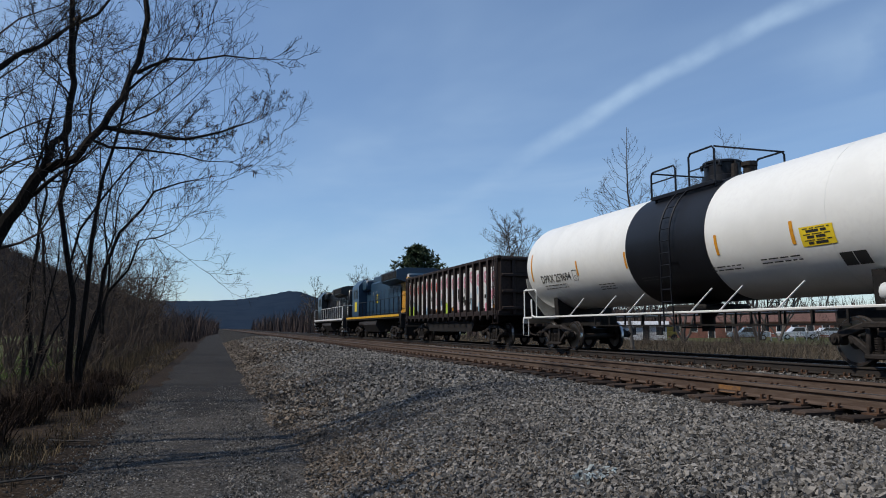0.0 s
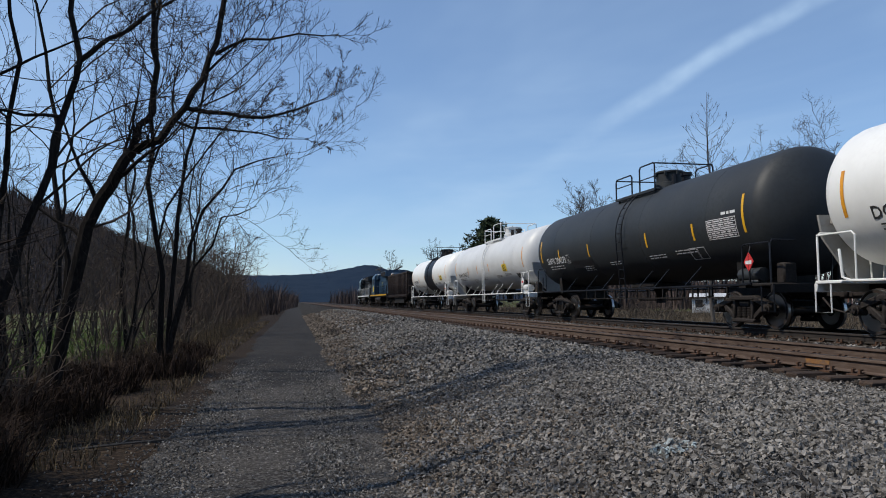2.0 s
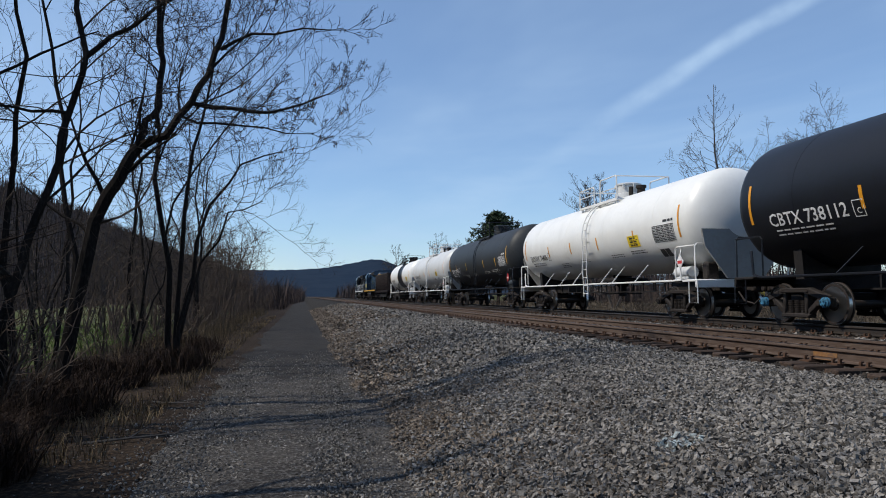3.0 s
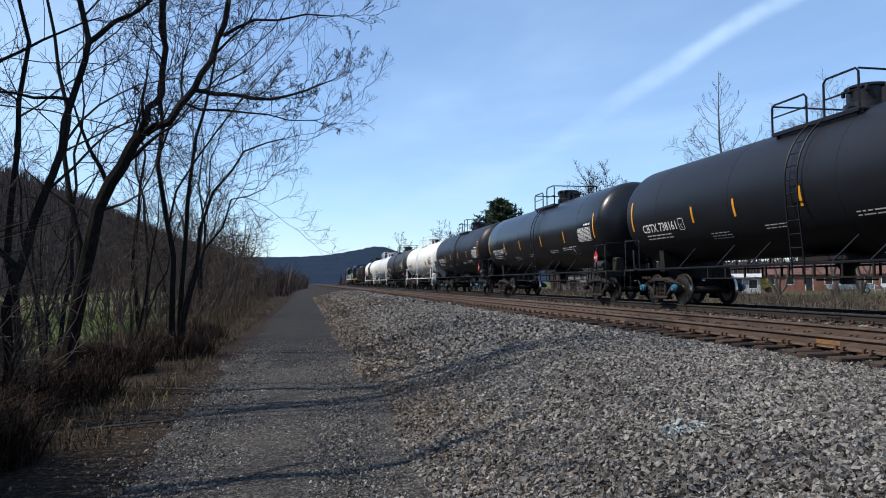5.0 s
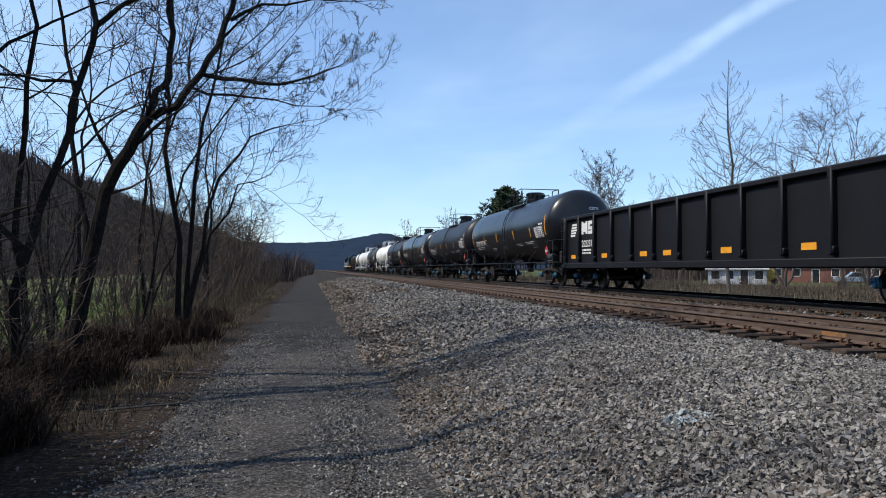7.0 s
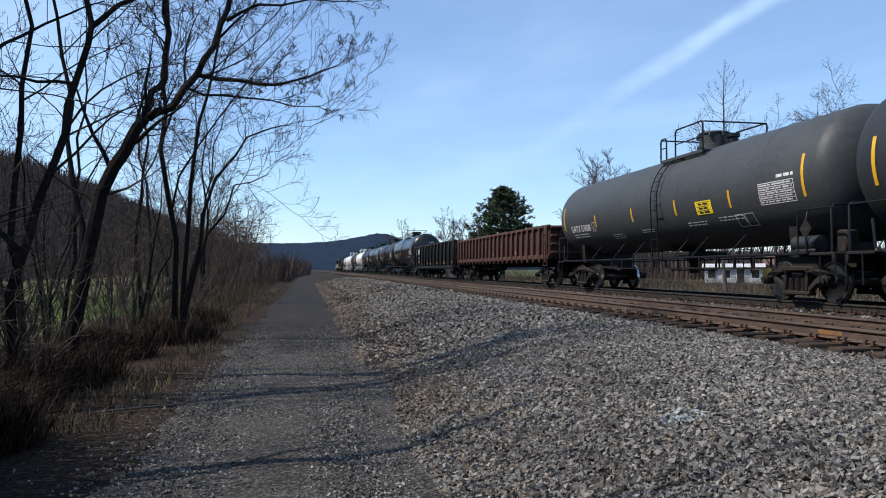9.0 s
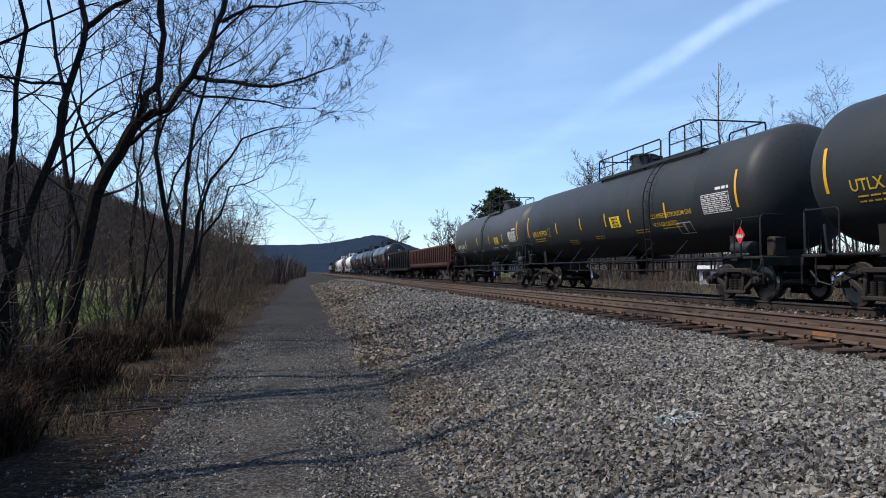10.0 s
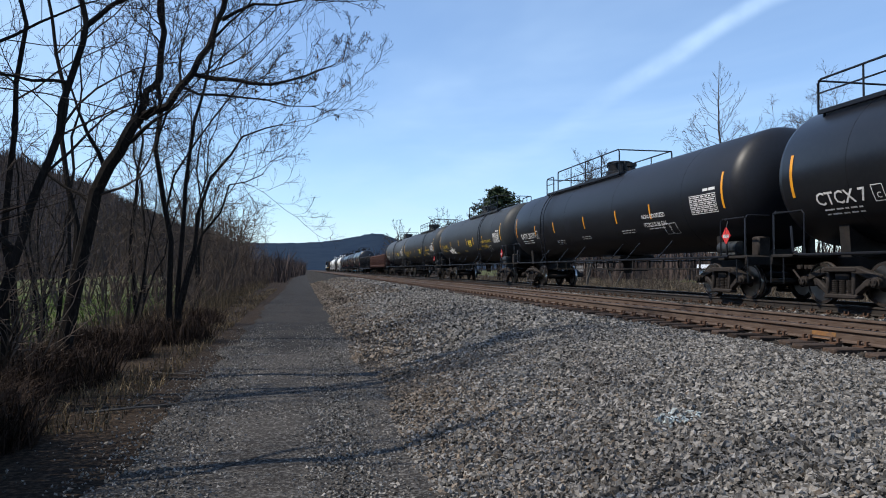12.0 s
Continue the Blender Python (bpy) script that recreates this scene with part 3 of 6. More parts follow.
def on_tank(radius, lift=0.008, side=-1):
    def wrap(y, v):
        th = (v - TANK_Z) / radius
        return (side * (radius + lift) * math.cos(th), y, TANK_Z + (radius + lift) * math.sin(th))
    return wrap


def tank_car(front, rear, tank_mat, pipe_mat, text, text_mat, label, stripe=None, band=None, half=None, dome_mat=None, platform=(-2.0, 0.8), ladder_y=-0.7, dome_y=-1.1,
             placard=None, table=True, diamond="white", caps=None, end_box=False, stripes=(4.4, 1.5, -1.7, -4.5), text_z=2.22, text_size=0.37, scrawl=None, smear=False, number="", lines=(), r=TANK_R):
    """A tank car; front and rear are the places of its end stripes along the train."""
    yc = (front + rear) / 2
    hs = (front - rear) / 2                     # end stripe from the centre
    half = half or hs + 1.65                    # coupler face from the centre
    car = empty("tank_car", pose(X_TRAIN, yc, RAIL), label, "tank car", "freight train cars")
    stripe = stripe or M["yellow"]
    dome_mat = dome_mat or tank_mat
    cyl = hs + 0.30
    m = Mesh()
    prof = []
    for k in range(9):
        a = math.pi / 2 * k / 8
        prof.append((-cyl - 0.72 * math.cos(a), max(0.02, r * math.sin(a))))
    rings = [-cyl + 2 * cyl * k / 8 for k in range(1, 8)]
    prof += [(q, r) for q in rings] + [(-s, q) for s, q in prof[::-1]]
    m.lathe(prof, (0, 0, TANK_Z), "y", 56)
    tank = part("tank", m, tank_mat, car, smooth=0.9)
    # weld rings
    for q in rings[::2]:
        m = Mesh()
        m.lathe([(q - 0.012, r - 0.01), (q - 0.008, r + 0.004), (q + 0.008, r + 0.004), (q + 0.012, r - 0.01)], (0, 0, TANK_Z), "y", 56)
        part("weld_seam", m, tank_mat, tank)
    if band:
        m = Mesh()
        m.lathe([(band[0], r - 0.01), (band[0], r + 0.006), (band[1], r + 0.006), (band[1], r - 0.01)], (0, 0, TANK_Z), "y", 56)
        part("painted_band", m, M["black"], tank, "broad black painted band")
    w = on_tank(r)
    for s in (-1, 1):
        ws = on_tank(r, side=s)
        for y0, z0, h0 in [(e * hs, TANK_Z + 0.42, 0.95) for e in (-1, 1)] + [(k, TANK_Z - 0.08, 0.46) for k in stripes]:
            m = Mesh()
            quad(m, y0 + 0.045, z0, 0.09, h0, ws)
            part("reflective_stripe", m, stripe, tank, smooth=0)
    # markings
    rr = random.Random(text)
    m = Mesh()
    letters(m, text, text_size, hs - 0.62, text_z, w)
    tw = max(v[0] for v in glyphs(text, text_size)[0])
    bars(m, hs - 0.75, text_z - 0.10, tw * 0.75, 0.22, 2, w, 0.68, rng_=rr)
    py = hs - 0.62 - tw - 0.15
    for a in (0, 0.27):
        quad(m, py - a, text_z + 0.28, 0.018, 0.32, w)
    quad(m, py, text_z + 0.30, 0.288, 0.018, w)
    quad(m, py, text_z - 0.03, 0.288, 0.018, w)
    letters(m, "C", 0.17, py - 0.085, text_z + 0.02, w)
    for y0, z0, wd, n in ((hs * 0.42, 1.95, 0.9, 3), (-hs * 0.30, 2.05, 1.0, 2), (-hs * 0.52, 2.10, 1.1, 2), (hs * 0.1, 2.0, 0.8, 2)):
        bars(m, y0, z0, wd, 0.085 * n, n, w, 0.66, rng_=rr)
    tagged(part("lettering", m, text_mat, tank, smooth=0), kind="stuff")
    m = Mesh()
    if lines:
        for k, t in enumerate(lines):
            letters(m, t, 0.19, -hs + 4.6, 2.35 - 0.27 * k, w)
        part("stencilled_line", m, text_mat, tank, smooth=0)
        m = Mesh()
    if table:
        y0 = -hs + 1.60
        for k in range(6):
            quad(m, y0, 2.78 - k * 0.10, 1.30, 0.018, w, 2)
        for k in range(5):
            quad(m, y0 - k * 0.32, 2.78, 0.018, 0.5, w)
        bars(m, y0 - 0.04, 2.74, 1.2, 0.5, 5, w, 0.68, rr)
        bars(m, y0 - 0.7, 2.93, 0.6, 0.09, 1, w, 0.2, rr)
        tagged(part("data_table", m, M["stencil"] if text_mat != M["stencil_black"] else text_mat, tank, "stencilled table of small print", smooth=0), kind="stuff")
    # marks on the rear head
    m = Mesh()
    for t, zz, sz in ((text.split()[0], 3.45, 0.19), ):
        vs, fs = glyphs(t, sz)
        hx = max(v[0] for v in vs) / 2
        m.add([(a - hx + 0.45, -cyl - 0.72 * math.sqrt(max(0.0, 1 - ((a - hx + 0.45) ** 2 + (zz + b - TANK_Z) ** 2) / r ** 2)) - 0.012, zz + b) for a, b, _ in vs], fs)
    part("head_lettering", m, text_mat, tank, smooth=0)
    m = Mesh()
    dark = tank_mat not in (M["white"], M["offwhite"])
    for k in range(2):
        yq = -hs * 0.62 - k * 0.40 if dark else -hs * 0.79 - k * 0.30
        if dark:
            for u, v, a, b in ((0, 0, 0.37, 0.02), (0, 0.36, 0.37, 0.02), (0, 0, 0.02, 0.38), (0.35, 0, 0.02, 0.38)):
                quad(m, yq - u, 2.12 - v, a, b, w)
        else:
            quad(m, yq, 2.04, 0.28, 0.29, w)
    part("stencil_panel", m, M["stencil"] if dark else M["stencil_black"], tank, "pair of square stencil panels", smooth=0)
    if scrawl:
        m = Mesh()
        sg = random.Random(3)
        w3 = on_tank(r, lift=0.004)
        for j in range(6):
            y0 = scrawl - 0.28 * j
            m.tube([w3(y0 - 0.34 * q + 0.10 * math.sin(q * 9 + j), 2.02 + 0.17 * math.sin(q * 6.3 + j * 1.7) + sg.uniform(-0.03, 0.03)) for q in np.linspace(0, 1, 9)], 0.013, 4)
        m.tube([w3(scrawl - 0.5 - 1.2 * q, 2.25 + 0.12 * math.sin(q * 5) - 0.35 * q * q) for q in np.linspace(0, 1, 9)], 0.012, 4)
        part("scrawl", m, M["stencil"], tank, "white sprayed scrawl")
    if smear:
        m = Mesh()
        quad(m, hs * 0.55, 2.22, 1.9, 0.30, w, 3)
        part("patched_marking", m, M["glossblack"], tank, "black patch painted over old marks", smooth=0)
    if placard is not None:
        m = Mesh()
        quad(m, placard - 0.04, 2.62, 0.80, 0.38, w, 2)
        pl = part("notice", m, M["placard"], tank, "yellow emergency notice", smooth=0)
        m = Mesh()
        w2 = on_tank(r, lift=0.012)
        for k in range(3):
            bars(m, placard - 0.12, 2.59 - 0.115 * k, 0.64, 0.022, 1, w2, 0.3, rr)
            bars(m, placard - 0.20, 2.555 - 0.115 * k, 0.48, 0.062, 1, w2, 0.2, rr)
        tagged(part("notice_writing", m, M["stencil_black"], pl, smooth=0), kind="stuff")
    # side walkway pipes with struts, on both sides
    for s in (-1, 1):
        m = Mesh()
        x = s * 1.46
        e = hs + 0.2
        m.tube([(x * 0.98, e, 1.72), (x, e - 0.05, 1.60), (x, e - 0.10, 1.16), (x, e - 0.30, 1.09), (x, e - 0.6, 1.08), (x, -e + 0.6, 1.08), (x, -e + 0.1, 1.10)], 0.030, 6)
        for q in (0.62, 0.36, -0.22, -0.36, -0.60, 0.16):
            m.tube([(x, q * hs * 1.0, 1.10), (s * 1.20, q * hs - 0.45, 1.62)], 0.020, 5)
        part("side_rail", m, pipe_mat, car)
        m = Mesh()
        for q in np.linspace(-hs * 0.75, hs * 0.55, 12):
            m.box((s * 0.86, q, 0.93), (0.035, 0.05, 0.34), 0)
        m.box((s * 0.86, -0.6, 0.78), (0.03, hs * 1.35, 0.035))
        part("brake_piping", m, M["steel"], car)
    # under the tank: stub sills, saddles, bottom outlet, jacket bottom
    for s in (-1, 1):
        m = Mesh()
        m.box((0, s * (half - 2.6), 0.92), (0.62, 3.4, 0.34), 0.04)
        m.prism([(-1.00, 1.02), (1.00, 1.02), (1.05, 1.74), (0.85, 1.58), (0.5, 1.40), (0, 1.34), (-0.5, 1.40), (-0.85, 1.58), (-1.05, 1.74)], s * (hs - 0.95) - 0.14, s * (hs - 0.95) + 0.14, "xz")
        part("stub_sill", m, M["steel"], car)
        m = Mesh()
        m.box((0, s * (half - 1.15), 1.07), (2.95, 0.75, 0.07), 0.015)
        m.box((0, s * (half - 0.80), 0.98), (2.95, 0.07, 0.22), 0.015)
        part("end_platform", m, M["steel"] if pipe_mat != M["whitepipe"] else pipe_mat, car)
        for sx in (-1, 1):
            m = Mesh()
            y0, y1 = s * (half - 0.85), s * (half - 1.9)
            m.tube([(sx * 1.44, y0, 1.08), (sx * 1.44, y0, 2.02), (sx * 1.38, y0, 2.10), (sx * 0.2, y0, 2.10), (sx * 0.15, y0, 1.1)], 0.022, 6)
            m.tube([(sx * 1.45, y0 + s * 0.1, 1.05), (sx * 1.45, y0 + s * 0.1, 0.45), (sx * 1.45, y0 - s * 0.35, 0.45), (sx * 1.45, y0 - s * 0.35, 1.05)], 0.018, 5)
            m.tube([(sx * 1.45, y1, 1.08), (sx * 1.45, y1, 1.98), (sx * 1.45, y1 + s * 0.08, 2.05), (sx * 1.45, y0, 2.05)], 0.020, 6)
            part("end_handrail", m, pipe_mat, car)
    m = Mesh()
    m.lathe([(0.62, 0.10), (0.62, 0.16), (0.95, 0.16), (1.15, 0.32), (1.45, 0.36)], (0, -0.3, 0), "z", 12)
    m.tube([(-0.8, -0.3, 0.72), (0.8, -0.3, 0.72)], 0.025, 6)
    m.box((0, -0.3, 1.2), (1.4, 1.6, 0.20), 0.05)
    part("bottom_outlet", m, M["steel"], car)
    # brake gear at the rear end: reservoir, valve and hand brake wheel
    m = Mesh()
    m.lathe([(-0.45, 0.05), (-0.42, 0.17), (0.42, 0.17), (0.45, 0.05)], (-1.05, -half + 2.05, 1.33), "y", 14)
    m.box((-1.05, -half + 2.05, 1.16), (0.25, 0.7, 0.08), 0.02)
    part("air_reservoir", m, M["grey"] if pipe_mat != M["whitepipe"] else M["offwhite"], car)
    m = Mesh()
    m.box((-0.8, -half + 1.15, 1.34), (0.35, 0.3, 0.5), 0.04)
    part("brake_valve", m, M["cast"], car)
    m = Mesh()
    m.box((0.55, -half + 1.1, 1.5), (0.2, 0.2, 0.9), 0.03)
    hb = part("hand_brake", m, M["cast"], car)
    m = Mesh()
    m.lathe([(-half + 0.95, 0.02), (-half + 0.97, 0.30), (-half + 1.0, 0.02)], (0.55, 0, 1.85), "y", 18)
    part("brake_wheel", m, M["cast"], hb)
    if end_box:
        for s in (-1, 1):
            m = Mesh()
            ys = sorted((s * (cyl + 0.60), s * (cyl + 0.66)))
            m.prism([(-1.30, 2.50), (1.30, 2.50), (1.22, 2.02), (0.55, 1.12), (-0.55, 1.12), (-1.22, 2.02)], ys[0], ys[1], "xz")
            for e in (-1, 1):
                m.box((e * 1.0, s * (cyl + 0.36), 2.36), (0.06, 0.56, 0.10), 0.01)
            part("head_shield", m, M["shield"], car, "grey steel head shield")
    # hazard placards
    if diamond:
        m = Mesh()
        for yq in (-hs - 0.05,):
            c = Vector((-1.49, yq, 1.62))
            m.add([c + Vector((0, a, b)) for a, b in ((0, 0.23), (0.19, 0), (0, -0.23), (-0.19, 0))] + [c + Vector((0.02, a, b)) for a, b in ((0, 0.23), (0.19, 0), (0, -0.23), (-0.19, 0))],
                  [(0, 1, 2, 3), (4, 7, 6, 5), (0, 4, 5, 1), (1, 5, 6, 2), (2, 6, 7, 3), (3, 7, 4, 0)])
        hp = part("hazard_placard", m, M["red"] if diamond == "red" else (M["steel"] if diamond == "dark" else M["stencil"]), car, "diamond hazard placard on a bracket", smooth=0)
        m = Mesh()
        c = Vector((-1.494, -hs - 0.05, 1.62))
        m.box((-1.492, -hs - 0.05, 1.61), (0.006, 0.24, 0.085))
        part("placard_panel", m, M["stencil"] if diamond == "red" else (M["cast"] if diamond == "dark" else M["red"]), hp, smooth=0)
        if number:
            m = Mesh()
            vs, fs = glyphs(number, 0.11)
            m.add([(-1.4965, -hs + 0.055 - a, 1.575 + b) for a, b, _ in vs], fs)
            part("placard_number", m, M["stencil_black"], hp, smooth=0)
        m = Mesh()
        m.tube([(-1.46, -hs - 0.05, 1.08), (-1.47, -hs - 0.05, 1.45)], 0.025, 5)
        m.tube([(-1.47, -hs - 0.05, 1.40), (-1.475, -hs - 0.05, 1.80), (-1.42, -hs - 0.05, 2.0), (-1.36, -hs + 0.2, 2.05)], 0.022, 5)
        part("placard_bracket", m, pipe_mat, car)
    # top: platform with its railing, manway and valve housing, ladder
    p0, p1 = platform
    top = TANK_Z + r
    for s in (-1, 1):
        m = Mesh()
        for k in range(int((p1 - p0) / 0.16) + 1):
            m.box((s * 0.74, p0 + 0.08 + k * 0.16, top - 0.20), (0.54, 0.10, 0.035))
        m.box((s * 1.02, (p0 + p1) / 2, top - 0.22), (0.05, p1 - p0, 0.10), 0.01)
        for q in (p0 + 0.1, (p0 + p1) / 2, p1 - 0.1):
            m.box((s * 0.95, q, top - 0.42), (0.06, 0.06, 0.42), 0.01)
        part("top_platform", m, dome_mat, car)
    for s in (-1, 1):
        m = Mesh()
        x = s * 1.02
        for a, b, zt in ((p0, ladder_y - 0.28, top + 0.64), (ladder_y + 0.28, p1, top + 0.50)):
            m.tube([(x, a, top - 0.22), (x, a, zt - 0.08), (x, a + 0.08, zt), (x, b - 0.08, zt), (x, b, zt - 0.08), (x, b, top - 0.22)], 0.026, 6)
            m.tube([(x, a, top + 0.20), (x, b, top + 0.20)], 0.02, 5)
            for k in range(1, int((b - a) / 1.6) + 1):
                q = a + (b - a) * k / (int((b - a) / 1.6) + 1)
                m.tube([(x, q, top - 0.2), (x, q, zt)], 0.022, 5)
        part("platform_railing", m, pipe_mat if pipe_mat != M["whitepipe"] or tank_mat != M["white"] or not band else M["black"], car)
    m = Mesh()
    for e, zt in ((p0, top + 0.62), (p1, top + 0.48)):
        m = Mesh()
        m.tube([(-1.02, e, zt), (1.02, e, zt)], 0.024, 5)
        part("cross_rail", m, pipe_mat if not band else M["black"], car)
    yd = dome_y
    m = Mesh()
    m.lathe([(top - 0.20, 0.52), (top + 0.12, 0.50), (top + 0.14, 0.44), (top + 0.44, 0.44), (top + 0.45, 0.48), (top + 0.49, 0.48), (top + 0.52, 0.42), (top + 0.55, 0.05)], (0, yd, 0), "z", 28)
    for k in range(8):
        a = k * math.pi / 4
        m.box((0.49 * math.cos(a), yd + 0.49 * math.sin(a), top + 0.40), (0.07, 0.07, 0.14), 0.01)
    part("manway", m, dome_mat if dome_mat != M["white"] else M["offwhite"], car)
    m = Mesh()
    m.lathe([(top - 0.1, 0.16), (top + 0.22, 0.14), (top + 0.24, 0.19), (top + 0.34, 0.19), (top + 0.36, 0.05)], (0.1, yd - 0.85, 0), "z", 12)
    m.lathe([(top - 0.1, 0.09), (top + 0.30, 0.08)], (-0.25, yd - 0.75, 0), "z", 8)
    part("safety_valve", m, M["cast"] if tank_mat in (M["white"], M["offwhite"]) else M["black"], car)
    for s in (-1, 1):
        m = Mesh()
        path = []
        for k in range(9):
            th = radians(58 - 58 * k / 8)
            path.append((s * (r + 0.12) * math.cos(th), TANK_Z + (r + 0.12) * math.sin(th)))
        path += [(s * (r + 0.10), 2.3), (s * 1.60, 1.6), (s * 1.56, 1.05), (s * 1.56, 0.62)]
        for dy in (-0.20, 0.20):
            m.tube([(x, ladder_y + dy, z) for x, z in path], 0.021, 5)
        pv = [Vector((x, 0, z)) for x, z in path]
        dist, nxt = 0.0, 0.15
        for a, b in zip(pv, pv[1:]):
            l = (b - a).length
            while nxt < dist + l:
                q = a + (b - a) * ((nxt - dist) / l)
                m.tube([(q.x, ladder_y - 0.2, q.z), (q.x, ladder_y + 0.2, q.z)], 0.014, 4)
                nxt += 0.30
            dist += l
        part("ladder", m, pipe_mat if not band else M["black"], car)
    couplers(car, half)
    for s in (1, -1):
        truck(car, s * (hs - 0.85), M["cast"], caps)
    return car


def flat_side(x, side=-1):
    def wrap(y, z):
        return (side * x, y, z)
    return wrap


def gondola(front, rear, mat, label, top_z, floor_z, posts, half_gap=0.6, width=1.5, text=None, logo=None, reflect=None, load=False, graffiti=None, name="gondola", deep=False, skirt=0.0):
    """An open-topped car; front and rear are the ends of its body along the train."""
    yc, hl = (front + rear) / 2, (front - rear) / 2
    half = hl + half_gap
    car = empty(name, pose(X_TRAIN, yc, RAIL), label, "gondola", "freight train cars")
    for s in (-1, 1):
        m = Mesh()
        m.box((s * (width - 0.10), 0, (top_z + floor_z - skirt) / 2), (0.035, 2 * hl, top_z - floor_z + skirt), 0.008)
        side = part("side", m, mat, car)
        m = Mesh()
        m.box((s * (width - 0.05), 0, top_z - 0.03), (0.17, 2 * hl + 0.02, 0.14), 0.025)
        part("top_chord", m, mat, car)
        m = Mesh()
        m.box((s * (width - 0.04), 0, floor_z + 0.06 - skirt), (0.14, 2 * hl, 0.20), 0.02)
        part("side_sill", m, mat, car)
        key = "post_%s_%.2f" % (mat.name, top_z)
        if key not in SHARED:
            q = Mesh()
            q.box((0, 0, (top_z + floor_z) / 2 - 0.10), (0.16, 0.15, top_z - floor_z - 0.12 + 0.35), 0.03)
            q.box((0.0, 0, floor_z - 0.10), (0.14, 0.20, 0.16), 0.02)
            SHARED[key] = q.data("post", [mat])
        for k in range(posts):
            y = -hl + 0.35 + (2 * hl - 0.7) * k / (posts - 1)
            part("post", SHARED[key], None, car, at=pose(s * (width - 0.02), y, 0))
    for s in (-1, 1):
        m = Mesh()
        m.box((0, s * (hl - 0.03), (top_z + floor_z) / 2), (2 * width - 0.2, 0.05, top_z - floor_z), 0.01)
        ew = part("end_wall", m, mat, car)
        for z in np.linspace(floor_z + 0.25, top_z - 0.1, 4):
            m = Mesh()
            m.box((0, s * (hl + 0.06), z), (2 * width - 0.2, 0.12, 0.12), 0.02)
            part("end_beam", m, mat, ew)
        for x in (-0.9, 0, 0.9):
            m = Mesh()
            m.box((x, s * (hl + 0.04), (top_z + floor_z) / 2), (0.14, 0.10, top_z - floor_z), 0.02)
            part("end_post", m, mat, ew)
        for sx in (-1, 1):
            m = Mesh()
            for z in np.arange(floor_z - 0.35, top_z - 0.1, 0.36):
                m.tube([(sx * (width + 0.05), s * (hl - 0.12), z), (sx * (width + 0.10), s * (hl - 0.12), z), (sx * (width + 0.10), s * (hl - 0.55), z), (sx * (width + 0.05), s * (hl - 0.55), z)], 0.016, 4)
            m.box((sx * (width + 0.03), s * (hl - 0.10), (floor_z + top_z) / 2 - 0.2), (0.05, 0.05, top_z - floor_z + 0.35), 0.01)
            m.box((sx * (width + 0.03), s * (hl - 0.58), (floor_z + top_z) / 2 - 0.2), (0.05, 0.05, top_z - floor_z + 0.35), 0.01)
            part("side_ladder", m, mat, car)
    m = Mesh()
    m.box((0, 0, floor_z), (2 * width - 0.2, 2 * hl, 0.08))
    part("floor", m, M["steel"], car)
    m = Mesh()
    m.box((0, 0, floor_z - 0.22), (0.5, 2 * hl + 0.3, 0.36), 0.03)
    for y in np.linspace(-hl + 1, hl - 1, 9):
        m.box((0, y, floor_z - 0.14), (2 * width - 0.3, 0.14, 0.22), 0.02)
    if deep:
        m.prism([(-hl + 3.2, floor_z), (hl - 3.2, floor_z), (hl - 4.0, 0.55), (-hl + 4.0, 0.55)], -1.25, 1.25, "yz")
    m.lathe([(-0.5, 0.05), (-0.46, 0.18), (0.46, 0.18), (0.5, 0.05)], (-0.85, 1.6, floor_z - 0.35), "y", 12)
    m.box((-0.8, 0.3, floor_z - 0.35), (0.4, 0.5, 0.4), 0.04)
    m.tube([(-1.05, -hl + 2, floor_z - 0.45), (-1.05, hl - 2, floor_z - 0.45)], 0.02, 5)
    part("underframe", m, M["steel"], car)
    w = flat_side(width + 0.004 - 0.10 + 0.022)
    wp = flat_side(width + 0.066)
    wch = flat_side(width + 0.036)
    rr = random.Random(posts)
    if reflect:
        n = posts - 1
        for k in reflect:
            y = -hl + 0.35 + (2 * hl - 0.7) * (k + 0.66) / n
            m = Mesh()
            quad(m, y, floor_z + 0.42 - skirt * 0.8, 0.50, 0.16, w)
            part("reflective_strip", m, M["orange"], car, smooth=0)
    if logo:
        m = Mesh()
        for k, (y, z, wd, h) in enumerate(logo):
            quad(m, y, z, wd, h, w)
        part("emblem", m, M["stencil"], car, "plain white emblem shapes", smooth=0)
    if text:
        m = Mesh()
        for t, size, y, z in text:
            letters(m, t, size, y, z, w)
            bars(m, y - 0.05, z - 0.10, 0.9, 0.24, 2, w, rng_=rr)
        part("lettering", m, M["stencil"], car, smooth=0)
    if graffiti:
        graffiti(car, hl, w)
    couplers(car, half)
    for s in (1, -1):
        truck(car, s * (hl - 1.75), M["cast"], M["cap_blue"] if mat == M["gonblack"] else None)
    return car


